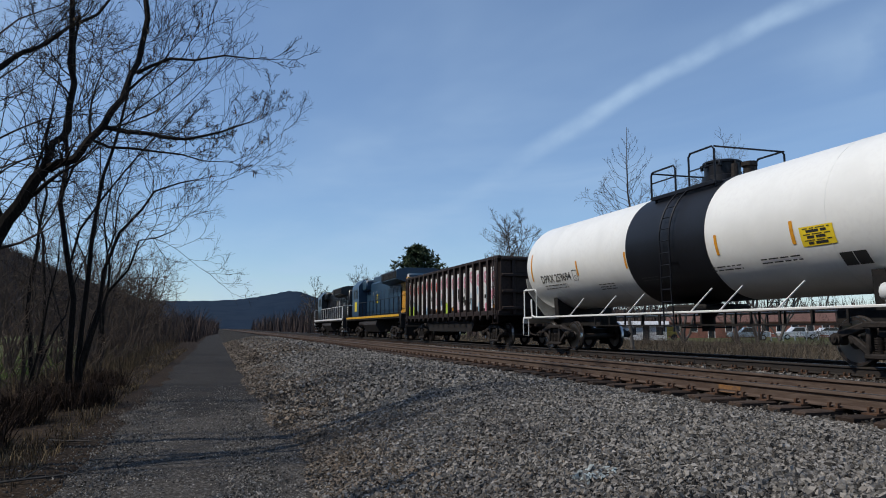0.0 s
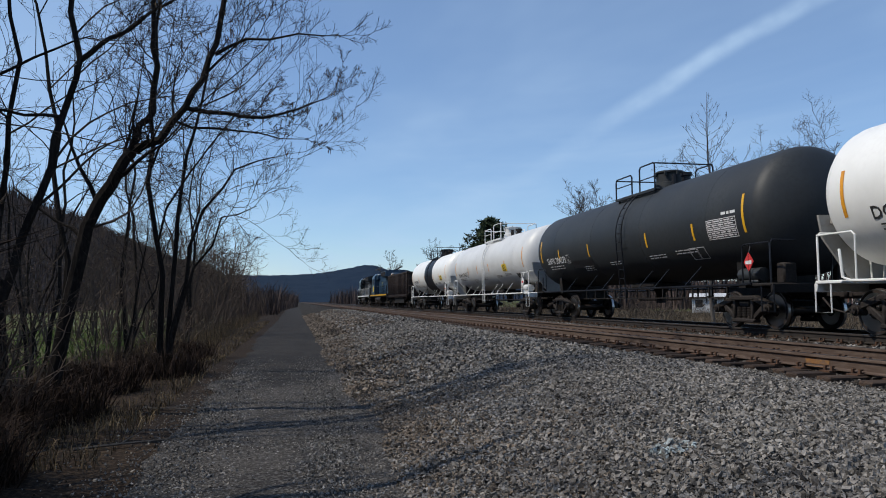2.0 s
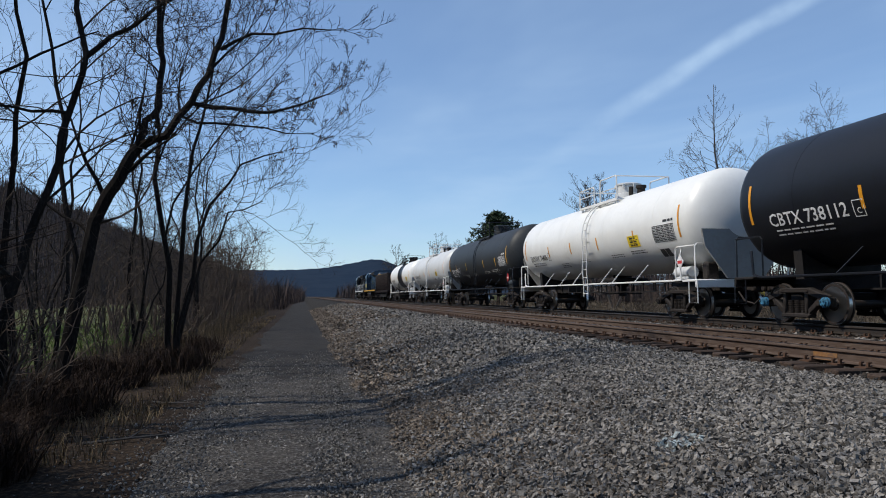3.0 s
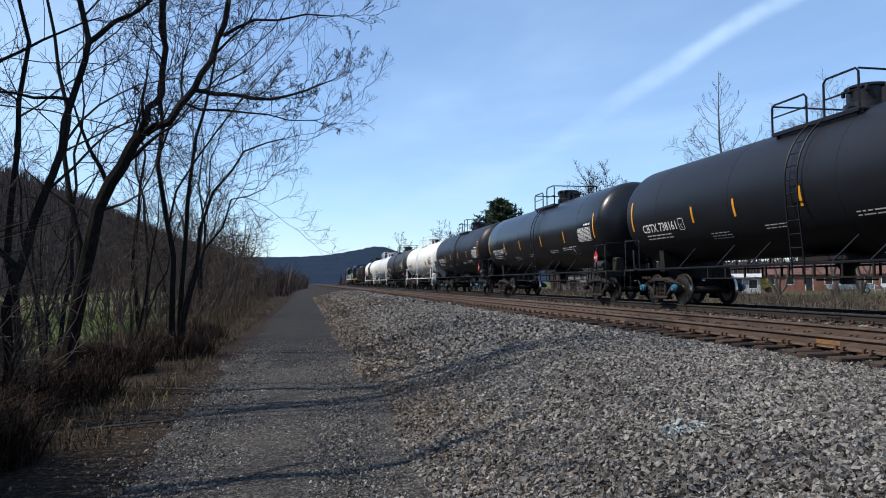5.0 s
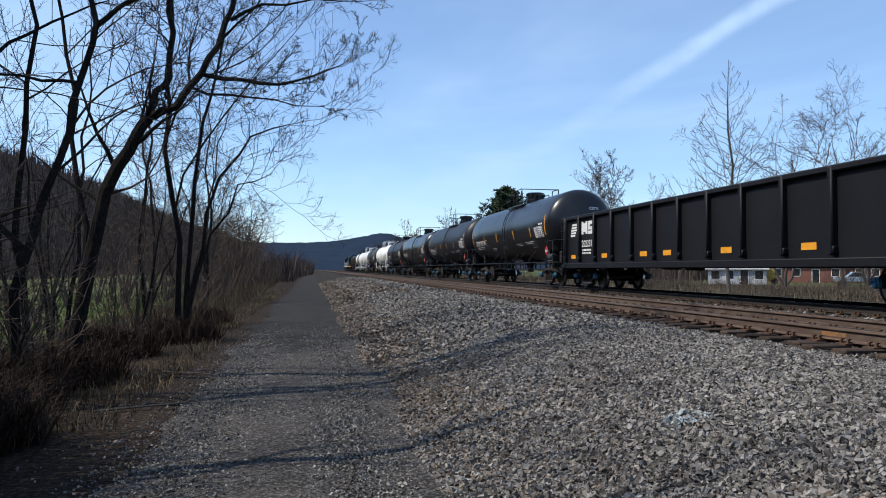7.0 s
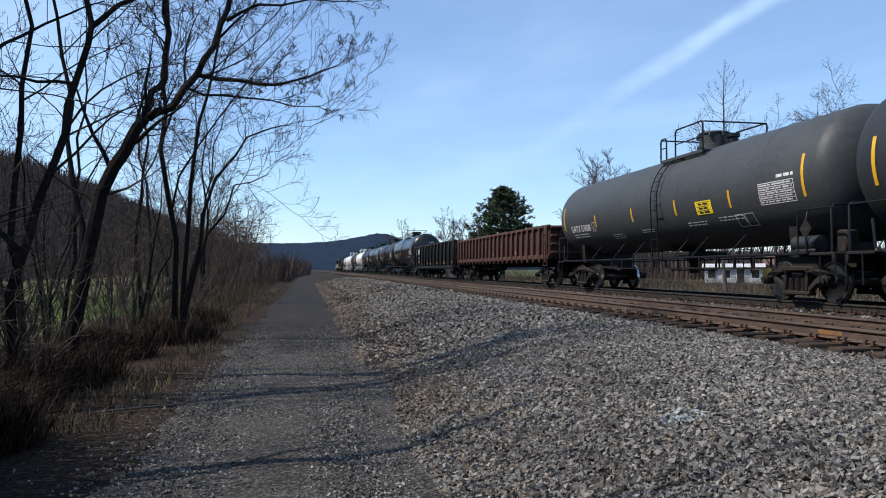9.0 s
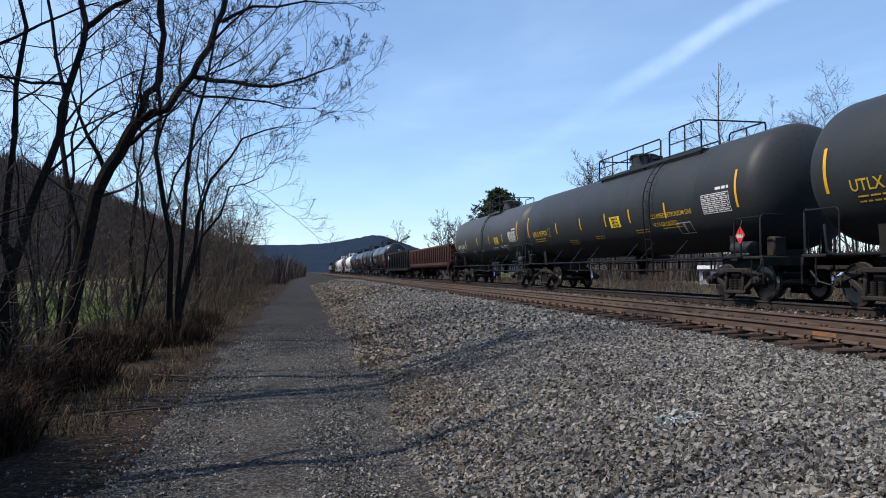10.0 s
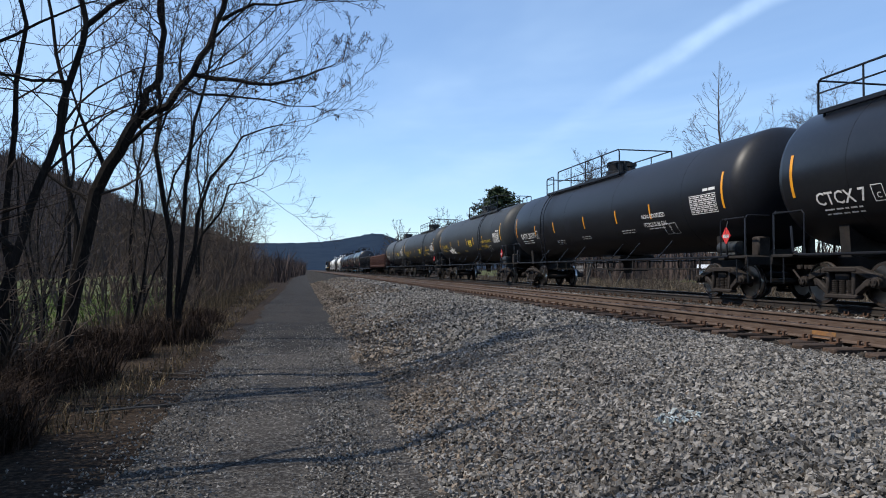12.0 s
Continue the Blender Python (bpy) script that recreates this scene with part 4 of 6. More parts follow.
# ---- the train ----
WP, BK = M["whitepipe"], M["black"]
TRAIN = [
    tank_car(23.5, 8.9, M["white"], WP, r=1.50, text="DPRX 259694", text_mat=M["stencil_black"], label="white tank car with a broad black band and black top fittings", band=(-2.25, 1.12), dome_mat=BK,
             placard=-5.0, table=False, diamond="white", end_box=True, platform=(-2.1, 0.5), ladder_y=-0.85, stripe=M["orange"], stripes=(4.0, 1.2, -2.6, -4.85)),
    tank_car(5.3, -9.2, M["offwhite"], WP, r=1.50, text="DOWX 73422", text_mat=M["stencil_black"], label="greyish white tank car with rust-stained top fittings", placard=-3.6, table=False, platform=(-2.1, 1.3), ladder_y=-0.35, dome_y=-1.0, end_box=True,
             stripe=M["orange"], dome_mat=M["offwhite"], stripes=(3.8, 1.6, -1.0, -4.2)),
    tank_car(-12.2, -26.8, M["grey"], BK, "SHPX 204273", M["stencil"], "dark grey tank car with white stencilled marks", stripe=M["yellow"], smear=True, table=True, diamond="red", stripes=(5.2, 2.2, -2.3, -5.0)),
    tank_car(-29.95, -44.45, M["white"], WP, r=1.48, text="DOWX 74406", text_mat=M["stencil_black"], label="white tank car with white railings and orange stripes", placard=-3.8, table=True, platform=(-2.2, 1.3), ladder_y=-0.45, dome_y=-1.0, end_box=True, stripe=M["orange"], stripes=(4.0, 1.4, -1.3, -4.3)),
    tank_car(-48.0, -62.0, M["black"], BK, "CBTX 738112", M["stencil"], "matt black tank car with white stencilled marks", text_size=0.42, diamond="red", number="3295", caps=M["cap_blue"], stripe=M["orange"], stripes=(3.5, 1.5, -1.1, -3.8)),
    tank_car(-65.1, -80.5, M["glossblack"], BK, "CBTX 737475", M["stencil"], "glossy black tank car with orange stripes", diamond="red", number="3295", stripe=M["orange"], stripes=(4.6, 1.8, -1.5, -4.5)),
    tank_car(-83.8, -98.6, M["black"], BK, "CBTX 738161", M["stencil"], "matt black tank car with orange reflective stripes", diamond="red", number="3295", caps=M["cap_blue"], stripe=M["orange"], stripes=(3.7, 1.7, -0.8, -3.7)),
    tank_car(-101.7, -116.5, M["glossblack"], BK, "CBTX 737374", M["stencil"], "glossy black tank car with orange stripes", text_size=0.42, diamond="red", number="3295", caps=M["cap_blue"], stripe=M["orange"], stripes=(4.4, 1.4, -2.1, -5.1)),
    tank_car(-161.8, -176.7, M["midgrey"], BK, "GATX 51808", M["stencil"], "slate grey tank car with yellow stripes", r=1.51, placard=-2.9, diamond="dark", platform=(-2.6, -0.1), ladder_y=-0.75, dome_y=-1.5, stripes=(4.2, 1.1, -1.8, -4.6)),
    tank_car(-178.8, -195.7, M["grey"], BK, "UTLX 957979", M["stencil_yellow"], "long dark grey tank car with yellow marks", placard=-0.8, diamond="red", number="1075", lines=("LIQUEFIED PETROLEUM GAS", "NON-ODORIZED"), platform=(-6.0, 1.2), ladder_y=-3.9, dome_y=-0.4, stripe=M["yellow"], stripes=(4.6, 1.9, -0.45, -2.4, -4.8), text_z=2.30, text_size=0.34),
    tank_car(-198.85, -216.2, M["grey"], BK, "UTLX 957997", M["stencil_yellow"], "long dark grey tank car with yellow marks and a scrawl", scrawl=5.6, placard=-0.8, diamond="red", number="1075", lines=("LIQUEFIED PETROLEUM GAS", "NON-ODORIZED"), platform=(-6.2, 1.0), ladder_y=-4.3, dome_y=-0.3, stripes=(4.8, 2.1, -0.3, -2.2, -4.6), text_z=2.30, text_size=0.34),
    tank_car(-219.3, -237.5, M["black"], BK, "GATX 201371", M["stencil"], "long matt black tank car with white stencilled marks", diamond="red", number="1075", lines=("NON-ODORIZED", "PETROLEUM GAS"), platform=(-1.8, 6.0), ladder_y=4.8, dome_y=0.4, stripe=M["orange"], stripes=(6.2, 3.7, 0.3, -2.6, -5.1)),
    tank_car(-240.2, -255.0, M["glossblack"], BK, "CTCX 7", M["stencil"], "glossy blue-black tank car with orange stripes", text_size=0.40, text_z=2.08, platform=(1.5, 7.2), ladder_y=3.0, dome_y=4.5, diamond=None, stripe=M["orange"]),
]


def paint_patches(car, hl, w):
    """Sprayed patches between the posts of the hopper: plain shapes in its colours."""
    rg = random.Random(4)
    cols = {"pale": M["stencil"], "pink": material("pink_spray", (0.60, 0.22, 0.30), 0.6), "green": material("lime_spray", (0.40, 0.55, 0.06), 0.6),
            "blue": material("pale_blue_spray", (0.25, 0.42, 0.55), 0.6), "red": M["red"], "dark": M["steel"]}
    n = 16

    def spray(key, *a):
        m = Mesh()
        quad(m, *a)
        part("graffiti_patch", m, cols[key], car, smooth=0)
    for k in range(n):
        y = -hl + 0.35 + (2 * hl - 0.7) * (k + 0.80) / n
        z0 = rg.uniform(3.15, 3.35)
        spray("pale", y + 0.02, z0, 0.50, z0 - rg.uniform(1.50, 1.70), flat_side(1.5 - 0.076))
        for _ in range(5):
            z = rg.uniform(1.7, 2.6)
            spray(rg.choice(["blue", "dark", "pink", "dark", "pale"]), y - rg.uniform(0, 0.3), z, rg.uniform(0.08, 0.22), rg.uniform(0.15, 0.5), flat_side(1.5 - 0.074 + 0.002 * _))
        m = Mesh()
        for ring, (ri, ro) in enumerate(((0.11, 0.17), (0.0, 0.05))):
            for q in range(14):
                a0, a1 = 2 * math.pi * q / 14, 2 * math.pi * (q + 1) / 14
                c = (y - 0.24, z0 - 0.42)
                m.add([(-1.440, c[0] + e * math.cos(a) * 1.0, c[1] + e * math.sin(a) * 1.5) for e, a in ((ri, a0), (ro, a0), (ro, a1), (ri, a1))], [(0, 1, 2, 3)])
        part("graffiti_ring", m, cols["red" if k > 8 else "pink"], car, smooth=0)
        if k in (15, 14, 7):
            spray("green", y, 1.9, 0.35, 0.55, flat_side(1.5 - 0.060))


TRAIN.append(gondola(41.2, 26.6, M["hopper"], "dark brown coal gondola covered in sprayed paint", 3.55, 1.25, 17, text=None, reflect=range(0, 16, 3), graffiti=paint_patches, name="coal_gondola", deep=True))
TRAIN.append(gondola(-118.7, -138.6, M["gonblack"], "black steel gondola with white marks", 2.90, 1.28, 13, skirt=0.43, text=[("202231", 0.37, 7.86, 1.66)],
                     logo=[(8.95 + 0.04 * k, 2.62 - 0.11 * k, 0.78 - 0.07 * k, 0.075) for k in range(5)] + [(7.88, 2.66, 0.20, 0.50), (7.68, 2.60, 0.22, 0.36), (7.46, 2.66, 0.20, 0.50), (7.20, 2.66, 0.56, 0.14), (7.20, 2.52, 0.20, 0.10), (7.20, 2.44, 0.54, 0.12), (6.86, 2.34, 0.20, 0.08), (7.20, 2.28, 0.54, 0.13)],
                     reflect=(0, 2, 4, 6, 7, 9, 11)))
TRAIN.append(gondola(-139.8, -159.7, M["rust"], "rust-brown steel gondola with worn paint", 2.72, 1.25, 22, reflect=(0, 5, 10, 15, 20)))


def locomotive(front, rear, main, label, accent, stripe, nose_fwd=True, high=False):
    """A six-axle diesel locomotive: frame, long hood, cab, nose, radiators, fuel tank, trucks and rails."""
    yc, hl = (front + rear) / 2, (front - rear) / 2
    loco = empty("locomotive", pose(X_TRAIN, yc, RAIL), label, "locomotive", "freight train locomotives")
    m = Mesh()
    m.box((0, 0, 1.45), (3.0, 2 * hl - 1.6, 0.32), 0.04)
    for s in (-1, 1):
        m.box((0, s * (hl - 0.75), 1.15), (3.0, 0.15, 0.9), 0.04)
    part("frame", m, M["steel"], loco)
    m = Mesh()
    for s in (-1, 1):
        m.box((s * 1.52, 0, 1.50), (0.02, 2 * hl - 2.0, 0.14))
    part("frame_stripe", m, stripe, loco)
    y_cab = hl - 5.0
    m = Mesh()
    m.box((0, (-hl + 1.4 + y_cab - 1.4) / 2, 2.85), (1.75, (y_cab - 1.4) - (-hl + 1.4), 2.5), 0.12)
    hood = part("long_hood", m, main, loco)
    for k in range(9):
        for s in (-1, 1):
            m = Mesh()
            m.box((s * 0.885, y_cab - 2.2 - k * 1.25, 2.6), (0.03, 1.0, 1.55), 0.008)
            part("hood_door", m, main, hood)
    m = Mesh()
    m.prism([(-0.9, 3.55), (-1.52, 3.75), (-1.52, 4.30), (-0.9, 4.45), (0.9, 4.45), (1.52, 4.30), (1.52, 3.75), (0.9, 3.55)], -hl + 1.6, -hl + 6.2, "xz")
    rad = part("radiator_housing", m, main, loco)
    for s in (-1, 1):
        for k in range(6):
            m = Mesh()
            m.box((s * 1.525, -hl + 2.0 + k * 0.7, 4.02), (0.03, 0.6, 0.42), 0.005)
            part("radiator_grille", m, M["steel"], rad)
    m = Mesh()
    m.prism([(-1.52, 1.6), (-1.52, 3.95), (-1.1, 4.45), (1.1, 4.45), (1.52, 3.95), (1.52, 1.6)], y_cab - 1.4, y_cab + 1.3, "xz")
    cab = part("cab", m, main, loco)
    for s in (-1, 1):
        for k in (-0.55, 0.45):
            m = Mesh()
            m.box((s * 1.525, y_cab + k, 3.35), (0.02, 0.75, 0.75), 0.005)
            part("cab_window", m, M["glossblack"], cab)
        m = Mesh()
        m.box((s * 0.6, y_cab + 1.305, 3.55), (0.9, 0.02, 0.6), 0.005)
        part("windscreen", m, M["glossblack"], cab)
    m = Mesh()
    m.prism([(y_cab + 1.3, 1.6), (y_cab + 1.3, 3.2), (y_cab + 2.4, 2.95), (y_cab + 2.8, 2.5), (y_cab + 2.8, 1.6)], -1.1, 1.1, "yz")
    part("nose", m, main, loco)
    m = Mesh()
    m.box((0, y_cab - 4.5, 4.25), (1.5, 2.6, 0.5), 0.08)
    m.box((0, y_cab - 7.0, 4.2), (0.6, 0.9, 0.3), 0.05)
    m.box((0, y_cab - 2.2, 3.95), (2.5, 1.5, 0.8), 0.1)
    part("exhaust_housing", m, main, loco)
    m = Mesh()
    m.prism([(-1.35, 1.30), (-1.48, 0.95), (-1.15, 0.45), (1.15, 0.45), (1.48, 0.95), (1.35, 1.30)], -2.3, 2.3, "xz")
    for s in (-1, 1):
        m.lathe([(-0.9, 0.2), (0.9, 0.2)], (s * 1.2, 3.4, 1.05), "y", 12)
    part("fuel_tank", m, M["cast"], loco)
    for s in (-1, 1):
        m = Mesh()
        zt = 2.62
        m.tube([(s * 1.48, -hl + 1.2, zt), (s * 1.48, y_cab - 1.5, zt)], 0.025, 5)
        for k in range(11):
            y = -hl + 1.2 + (y_cab - 1.5 + hl - 1.2) * k / 10
            m.tube([(s * 1.48, y, 1.55), (s * 1.48, y, zt)], 0.022, 5)
        for e in (-1, 1):
            m.tube([(s * 1.48, e * (hl - 0.9), 1.0), (s * 1.48, e * (hl - 0.9), 2.6), (s * 1.40, e * (hl - 0.9), 2.7), (s * 0.5, e * (hl - 0.9), 2.7), (s * 0.5, e * (hl - 0.9), 1.6)], 0.026, 5)
            for z in (0.45, 0.75, 1.05, 1.35):
                m.box((s * 1.30, e * (hl - 1.15), z), (0.35, 0.45, 0.04))
        part("handrail", m, accent, loco)
    m = Mesh()
    for e in (-1, 1):
        m.box((0, e * (hl - 0.55), 0.55), (2.4, 0.08, 0.6), 0.03)
    part("pilot", m, M["steel"], loco)
    w = flat_side(0.90)
    m = Mesh()
    if high:
        for k in range(3):
            for a, b, c, d_ in ((0.0, 0.0, 0.14, 0.62), (0.14, 0.0, 0.22, 0.12), (0.14, 0.50, 0.22, 0.12)):
                quad(m, 0.5 - k * 0.55 - a, 3.15 - b, c, d_, w)
        quad(m, y_cab + 0.2, 2.75, 0.9, 0.75, flat_side(1.53))
        part("emblem", m, M["placard"], loco, "plain yellow emblem shapes", smooth=0)
        m = Mesh()
        m.box((0, -hl + 1.38, 2.75), (1.75, 0.03, 2.2), 0.01)
        m.box((0, -hl + 2.2, 2.75), (1.80, 1.6, 2.25), 0.06)
        part("end_panel", m, material("yellow_ochre_paint", (0.55, 0.27, 0.02), 0.5, alt=(0.42, 0.2, 0.02), scale=2), loco)
    else:
        for k in range(5):
            quad(m, -hl + 4.9 - k * 0.4, 3.3, 0.22, 0.5, w)
        bars(m, -hl + 8.2, 3.3, 2.2, 0.5, 1, w, 0.1, random.Random(2))
        for k in range(5):
            quad(m, hl - 1.9, 2.2 - 0.16 * k, 0.5, 0.09, flat_side(1.12))
        for k in range(4):
            quad(m, -hl + 2.2, 2.6 - 0.2 * k, 0.7, 0.10, w)
        part("emblem", m, M["stencil"], loco, "plain white stripes and bars", smooth=0)
    couplers(loco, hl)
    for s in (1, -1):
        truck(loco, s * (hl - 3.9), M["cast"], None, axles=(-1.8, 0.0, 1.8))
    return loco


LOCO_BLUE = material("dark_blue_loco_paint", (0.016, 0.045, 0.085), 0.4, alt=(0.02, 0.055, 0.095), scale=1.0, alt2=(0.013, 0.035, 0.07), scale2=9)
TRAIN.append(locomotive(62.2, 41.9, LOCO_BLUE, "dark blue diesel locomotive with ochre end and stripe", M["black"], M["yellow"], high=True))
TRAIN.append(locomotive(82.8, 62.5, M["glossblack"], "black diesel locomotive with white stripes", M["whitepipe"], M["stencil"]))


# ---- trees and brush ----
M["bark"] = material("dark_bark", (0.016, 0.013, 0.0115), 0.95, spec=0.1, alt=(0.008, 0.007, 0.006), scale=6, alt2=(0.028, 0.023, 0.020), scale2=30, bump=0.6, bump_scale=30, stretch=(1, 1, 0.3))
M["twig"] = material("brown_twigs", (0.042, 0.033, 0.028), 0.95, spec=0.1, alt=(0.020, 0.016, 0.014), scale=5)
M["sapling_bark"] = material("brown_sapling_bark", (0.100, 0.076, 0.060), 0.95, spec=0.1, alt=(0.060, 0.046, 0.037), scale=3)
M["grey_bark"] = material("grey_bark", (0.095, 0.083, 0.073), 0.95, alt=(0.06, 0.053, 0.047), scale=4)
M["dead_leaf"] = material("dry_leaves", (0.10, 0.065, 0.035), 0.9, per_island=0.4)
M["dry_grass"] = material("dry_grass", (0.150, 0.112, 0.068), 0.95, spec=0.05, per_island=0.7, alt=(0.055, 0.042, 0.028), scale=0.7)
M["bramble"] = material("dry_brambles", (0.040, 0.028, 0.022), 0.95, spec=0.05, per_island=0.6)
M["scrub"] = material("grey_brown_scrub", (0.090, 0.072, 0.055), 0.95, spec=0.05, per_island=0.6, alt=(0.13, 0.105, 0.072), scale=0.3)
M["green_grass"] = material("spring_grass", (0.075, 0.115, 0.028), 0.9, spec=0.05, per_island=0.4)
M["needles"] = material("pine_needles", (0.030, 0.050, 0.022), 0.85, per_island=0.5, alt=(0.045, 0.066, 0.028), scale=0.5)
M["woods"] = material("bare_woods", (0.075, 0.056, 0.050), 0.95, spec=0.05, per_island=0.6, alt=(0.050, 0.040, 0.038), scale=0.05)
M["hill_floor"] = material("wooded_slope_floor", (0.038, 0.030, 0.030), 0.95, spec=0.05, alt=(0.025, 0.021, 0.021), scale=0.06, alt2=(0.055, 0.043, 0.038), scale2=0.4)
# the bluish base colour stands in for haze over the distance
M["far_hill"] = material("haze_tinted_ridge", (0.014, 0.026, 0.046), 1.0, spec=0.05, alt=(0.019, 0.030, 0.048), scale=0.006, alt2=(0.011, 0.021, 0.040), scale2=0.03, bump=0.5, bump_scale=0.05)


def rough_path(p, d, length, rg, segs, wander, lift):
    pts = [Vector(p)]
    d = Vector(d).normalized()
    for _ in range(segs):
        d = (d + Vector((rg.uniform(-1, 1), rg.uniform(-1, 1), rg.uniform(-1, 1))) * wander + Vector((0, 0, lift))).normalized()
        pts.append(pts[-1] + d * (length / segs))
    return pts


def grow(limbs, twigs, pts, r0, r1, level, rg, spread=0.8, kids=5, first=0.3, lift=0.05, shrink=0.55, wander=0.30, length=None, fine=0.0065):
    """Draws a limb along pts and grows smaller ones out of it."""
    pts = [Vector(p) for p in pts]
    n = len(pts)
    radii = [r0 + (r1 - r0) * i / (n - 1) for i in range(n)]
    mesh = limbs if r0 > 0.022 else twigs
    mesh.tube(pts, radii, 8 if r0 > 0.08 else (5 if r0 > 0.022 else 3), cap=False)
    if level <= 0:
        return
    total = length or sum((b - a).length for a, b in zip(pts, pts[1:]))
    for k in range(kids + (2 if level > 1 else 0)):
        f = first + (1 - first) * (k + rg.random()) / kids if k < kids else 0.97
        q = f * (n - 1)
        i = min(int(q), n - 2)
        p = pts[i].lerp(pts[i + 1], q - i)
        t = (pts[i + 1] - pts[i]).normalized()
        side = t.cross(Vector((rg.uniform(-1, 1), rg.uniform(-1, 1), rg.uniform(-0.5, 1)))).normalized()
        d = (t * (1 - spread * 0.5) + side * spread * (1.0 if k < kids else 0.45)).normalized()
        ln = total * shrink * rg.uniform(0.6, 1.15) * (1.1 - 0.5 * f)
        rr = min(radii[i] * 0.7, max(fine, (r0 + (r1 - r0) * f) * rg.uniform(0.30, 0.52)))
        grow(limbs, twigs, rough_path(p, d, ln, rg, 6 if level > 2 else (4 if level > 1 else 3), wander, lift), rr, min(rr, fine * 0.8), level - 1, rg, spread, kids if level > 1 else max(3, kids - 1), 0.2, lift, shrink, wander, None, fine)


def tree_from(name, limbs_spec, seed, label, category="tree", bark="bark", group="", dead_leaves=0, kids=6, level=3, shrink=0.5, fine=0.0065, lift=0.05, spread=0.8):
    """A bare tree from a few main limbs, each (points, radius at the start, radius at the end, levels of branching)."""
    rg = random.Random(seed)
    base = Vector(limbs_spec[0][0][0])
    t = empty(name, Matrix.Translation(base), label, category, group)
    limbs, twigs = Mesh(), Mesh()
    for pts, r0, r1, lev, first in limbs_spec:
        pts = [Vector(p) - base for p in pts]
        # a little bend between the given points
        bent = [pts[0]]
        for a, b in zip(pts, pts[1:]):
            mid = a.lerp(b, 0.5) + Vector((rg.uniform(-1, 1), rg.uniform(-1, 1), rg.uniform(-1, 1))) * (b - a).length * 0.09
            bent += [mid, b]
        grow(limbs, twigs, bent, r0, r1, lev, rg, kids=kids, first=first, length=sum((b - a).length for a, b in zip(pts, pts[1:])), shrink=shrink, fine=fine, lift=lift, spread=spread)
    part("trunk", limbs, M[bark], t)
    tagged(part("crown", twigs, M["twig"] if bark == "bark" else M[bark], t), kind="stuff")
    if dead_leaves:
        m = Mesh()
        vs = twigs.v
        for _ in range(dead_leaves):
            p = Vector(rg.choice(vs))
            a, b = Vector((rg.uniform(-0.5, 0.5), rg.uniform(-0.5, 0.5), -1)) * 0.04, Vector((rg.uniform(-1, 1), rg.uniform(-1, 1), rg.uniform(-1, 1))) * 0.012
            m.add([p, p + a + b, p + a * 2, p + a - b], [(0, 1, 2, 3)])
        tagged(part("dead_leaves", m, M["dead_leaf"], t, smooth=0), kind="stuff")
    return t


ROADSIDE = "bare roadside trees"
# the leaning tree by the road
tree_from("tree", [
    ([(-3.50, 11.6, -0.25), (-3.35, 11.6, 0.93), (-3.10, 11.55, 2.28), (-2.83, 11.5, 3.13), (-2.54, 11.4, 3.61), (-2.38, 11.4, 3.84)], 0.115, 0.080, 3, 0.45),
    ([(-2.38, 11.4, 3.84), (-2.0, 11.4, 4.02), (-1.82, 11.4, 4.33), (-1.63, 11.4, 4.56), (-1.41, 11.5, 5.01), (-1.22, 11.6, 5.64), (-1.19, 11.6, 6.9)], 0.068, 0.04, 4, 0.3),
    ([(-1.19, 11.6, 6.9), (-1.0, 12.3, 8.3), (-0.9, 13.6, 9.8), (-1.1, 15.0, 11.0)], 0.045, 0.015, 4, 0.1),
    ([(-1.66, 11.4, 4.54), (-1.0, 11.3, 4.46), (-0.49, 11.2, 4.39), (0.03, 11.2, 4.55), (0.47, 11.2, 4.75)], 0.04, 0.008, 4, 0.15),
    ([(-1.80, 11.4, 4.34), (-1.25, 11.5, 4.27), (-0.57, 11.6, 4.25), (0.21, 11.7, 4.20)], 0.026, 0.006, 4, 0.2),
    ([(-2.44, 11.4, 3.80), (-2.31, 11.45, 4.26), (-2.12, 11.5, 4.49), (-2.09, 11.6, 5.23), (-2.15, 11.6, 5.75), (-2.23, 11.6, 7.0)], 0.058, 0.04, 4, 0.3),
    ([(-2.23, 11.6, 7.0), (-2.3, 12.2, 8.4), (-2.2, 13.4, 10.0), (-2.5, 14.6, 11.4)], 0.045, 0.015, 4, 0.1),
    ([(-1.24, 11.6, 5.46), (-0.76, 11.5, 5.71), (0.03, 11.4, 5.81), (0.80, 11.4, 5.83)], 0.032, 0.006, 3, 0.2),
    ([(-2.95, 11.5, 2.7), (-2.5, 11.9, 3.0), (-2.3, 12.3, 3.7), (-2.2, 12.5, 4.5)], 0.022, 0.008, 3, 0.3),
], 11, "dark bare tree leaning over the gravel road", group=ROADSIDE, dead_leaves=200, kids=5, shrink=0.50, fine=0.0052, spread=0.64)
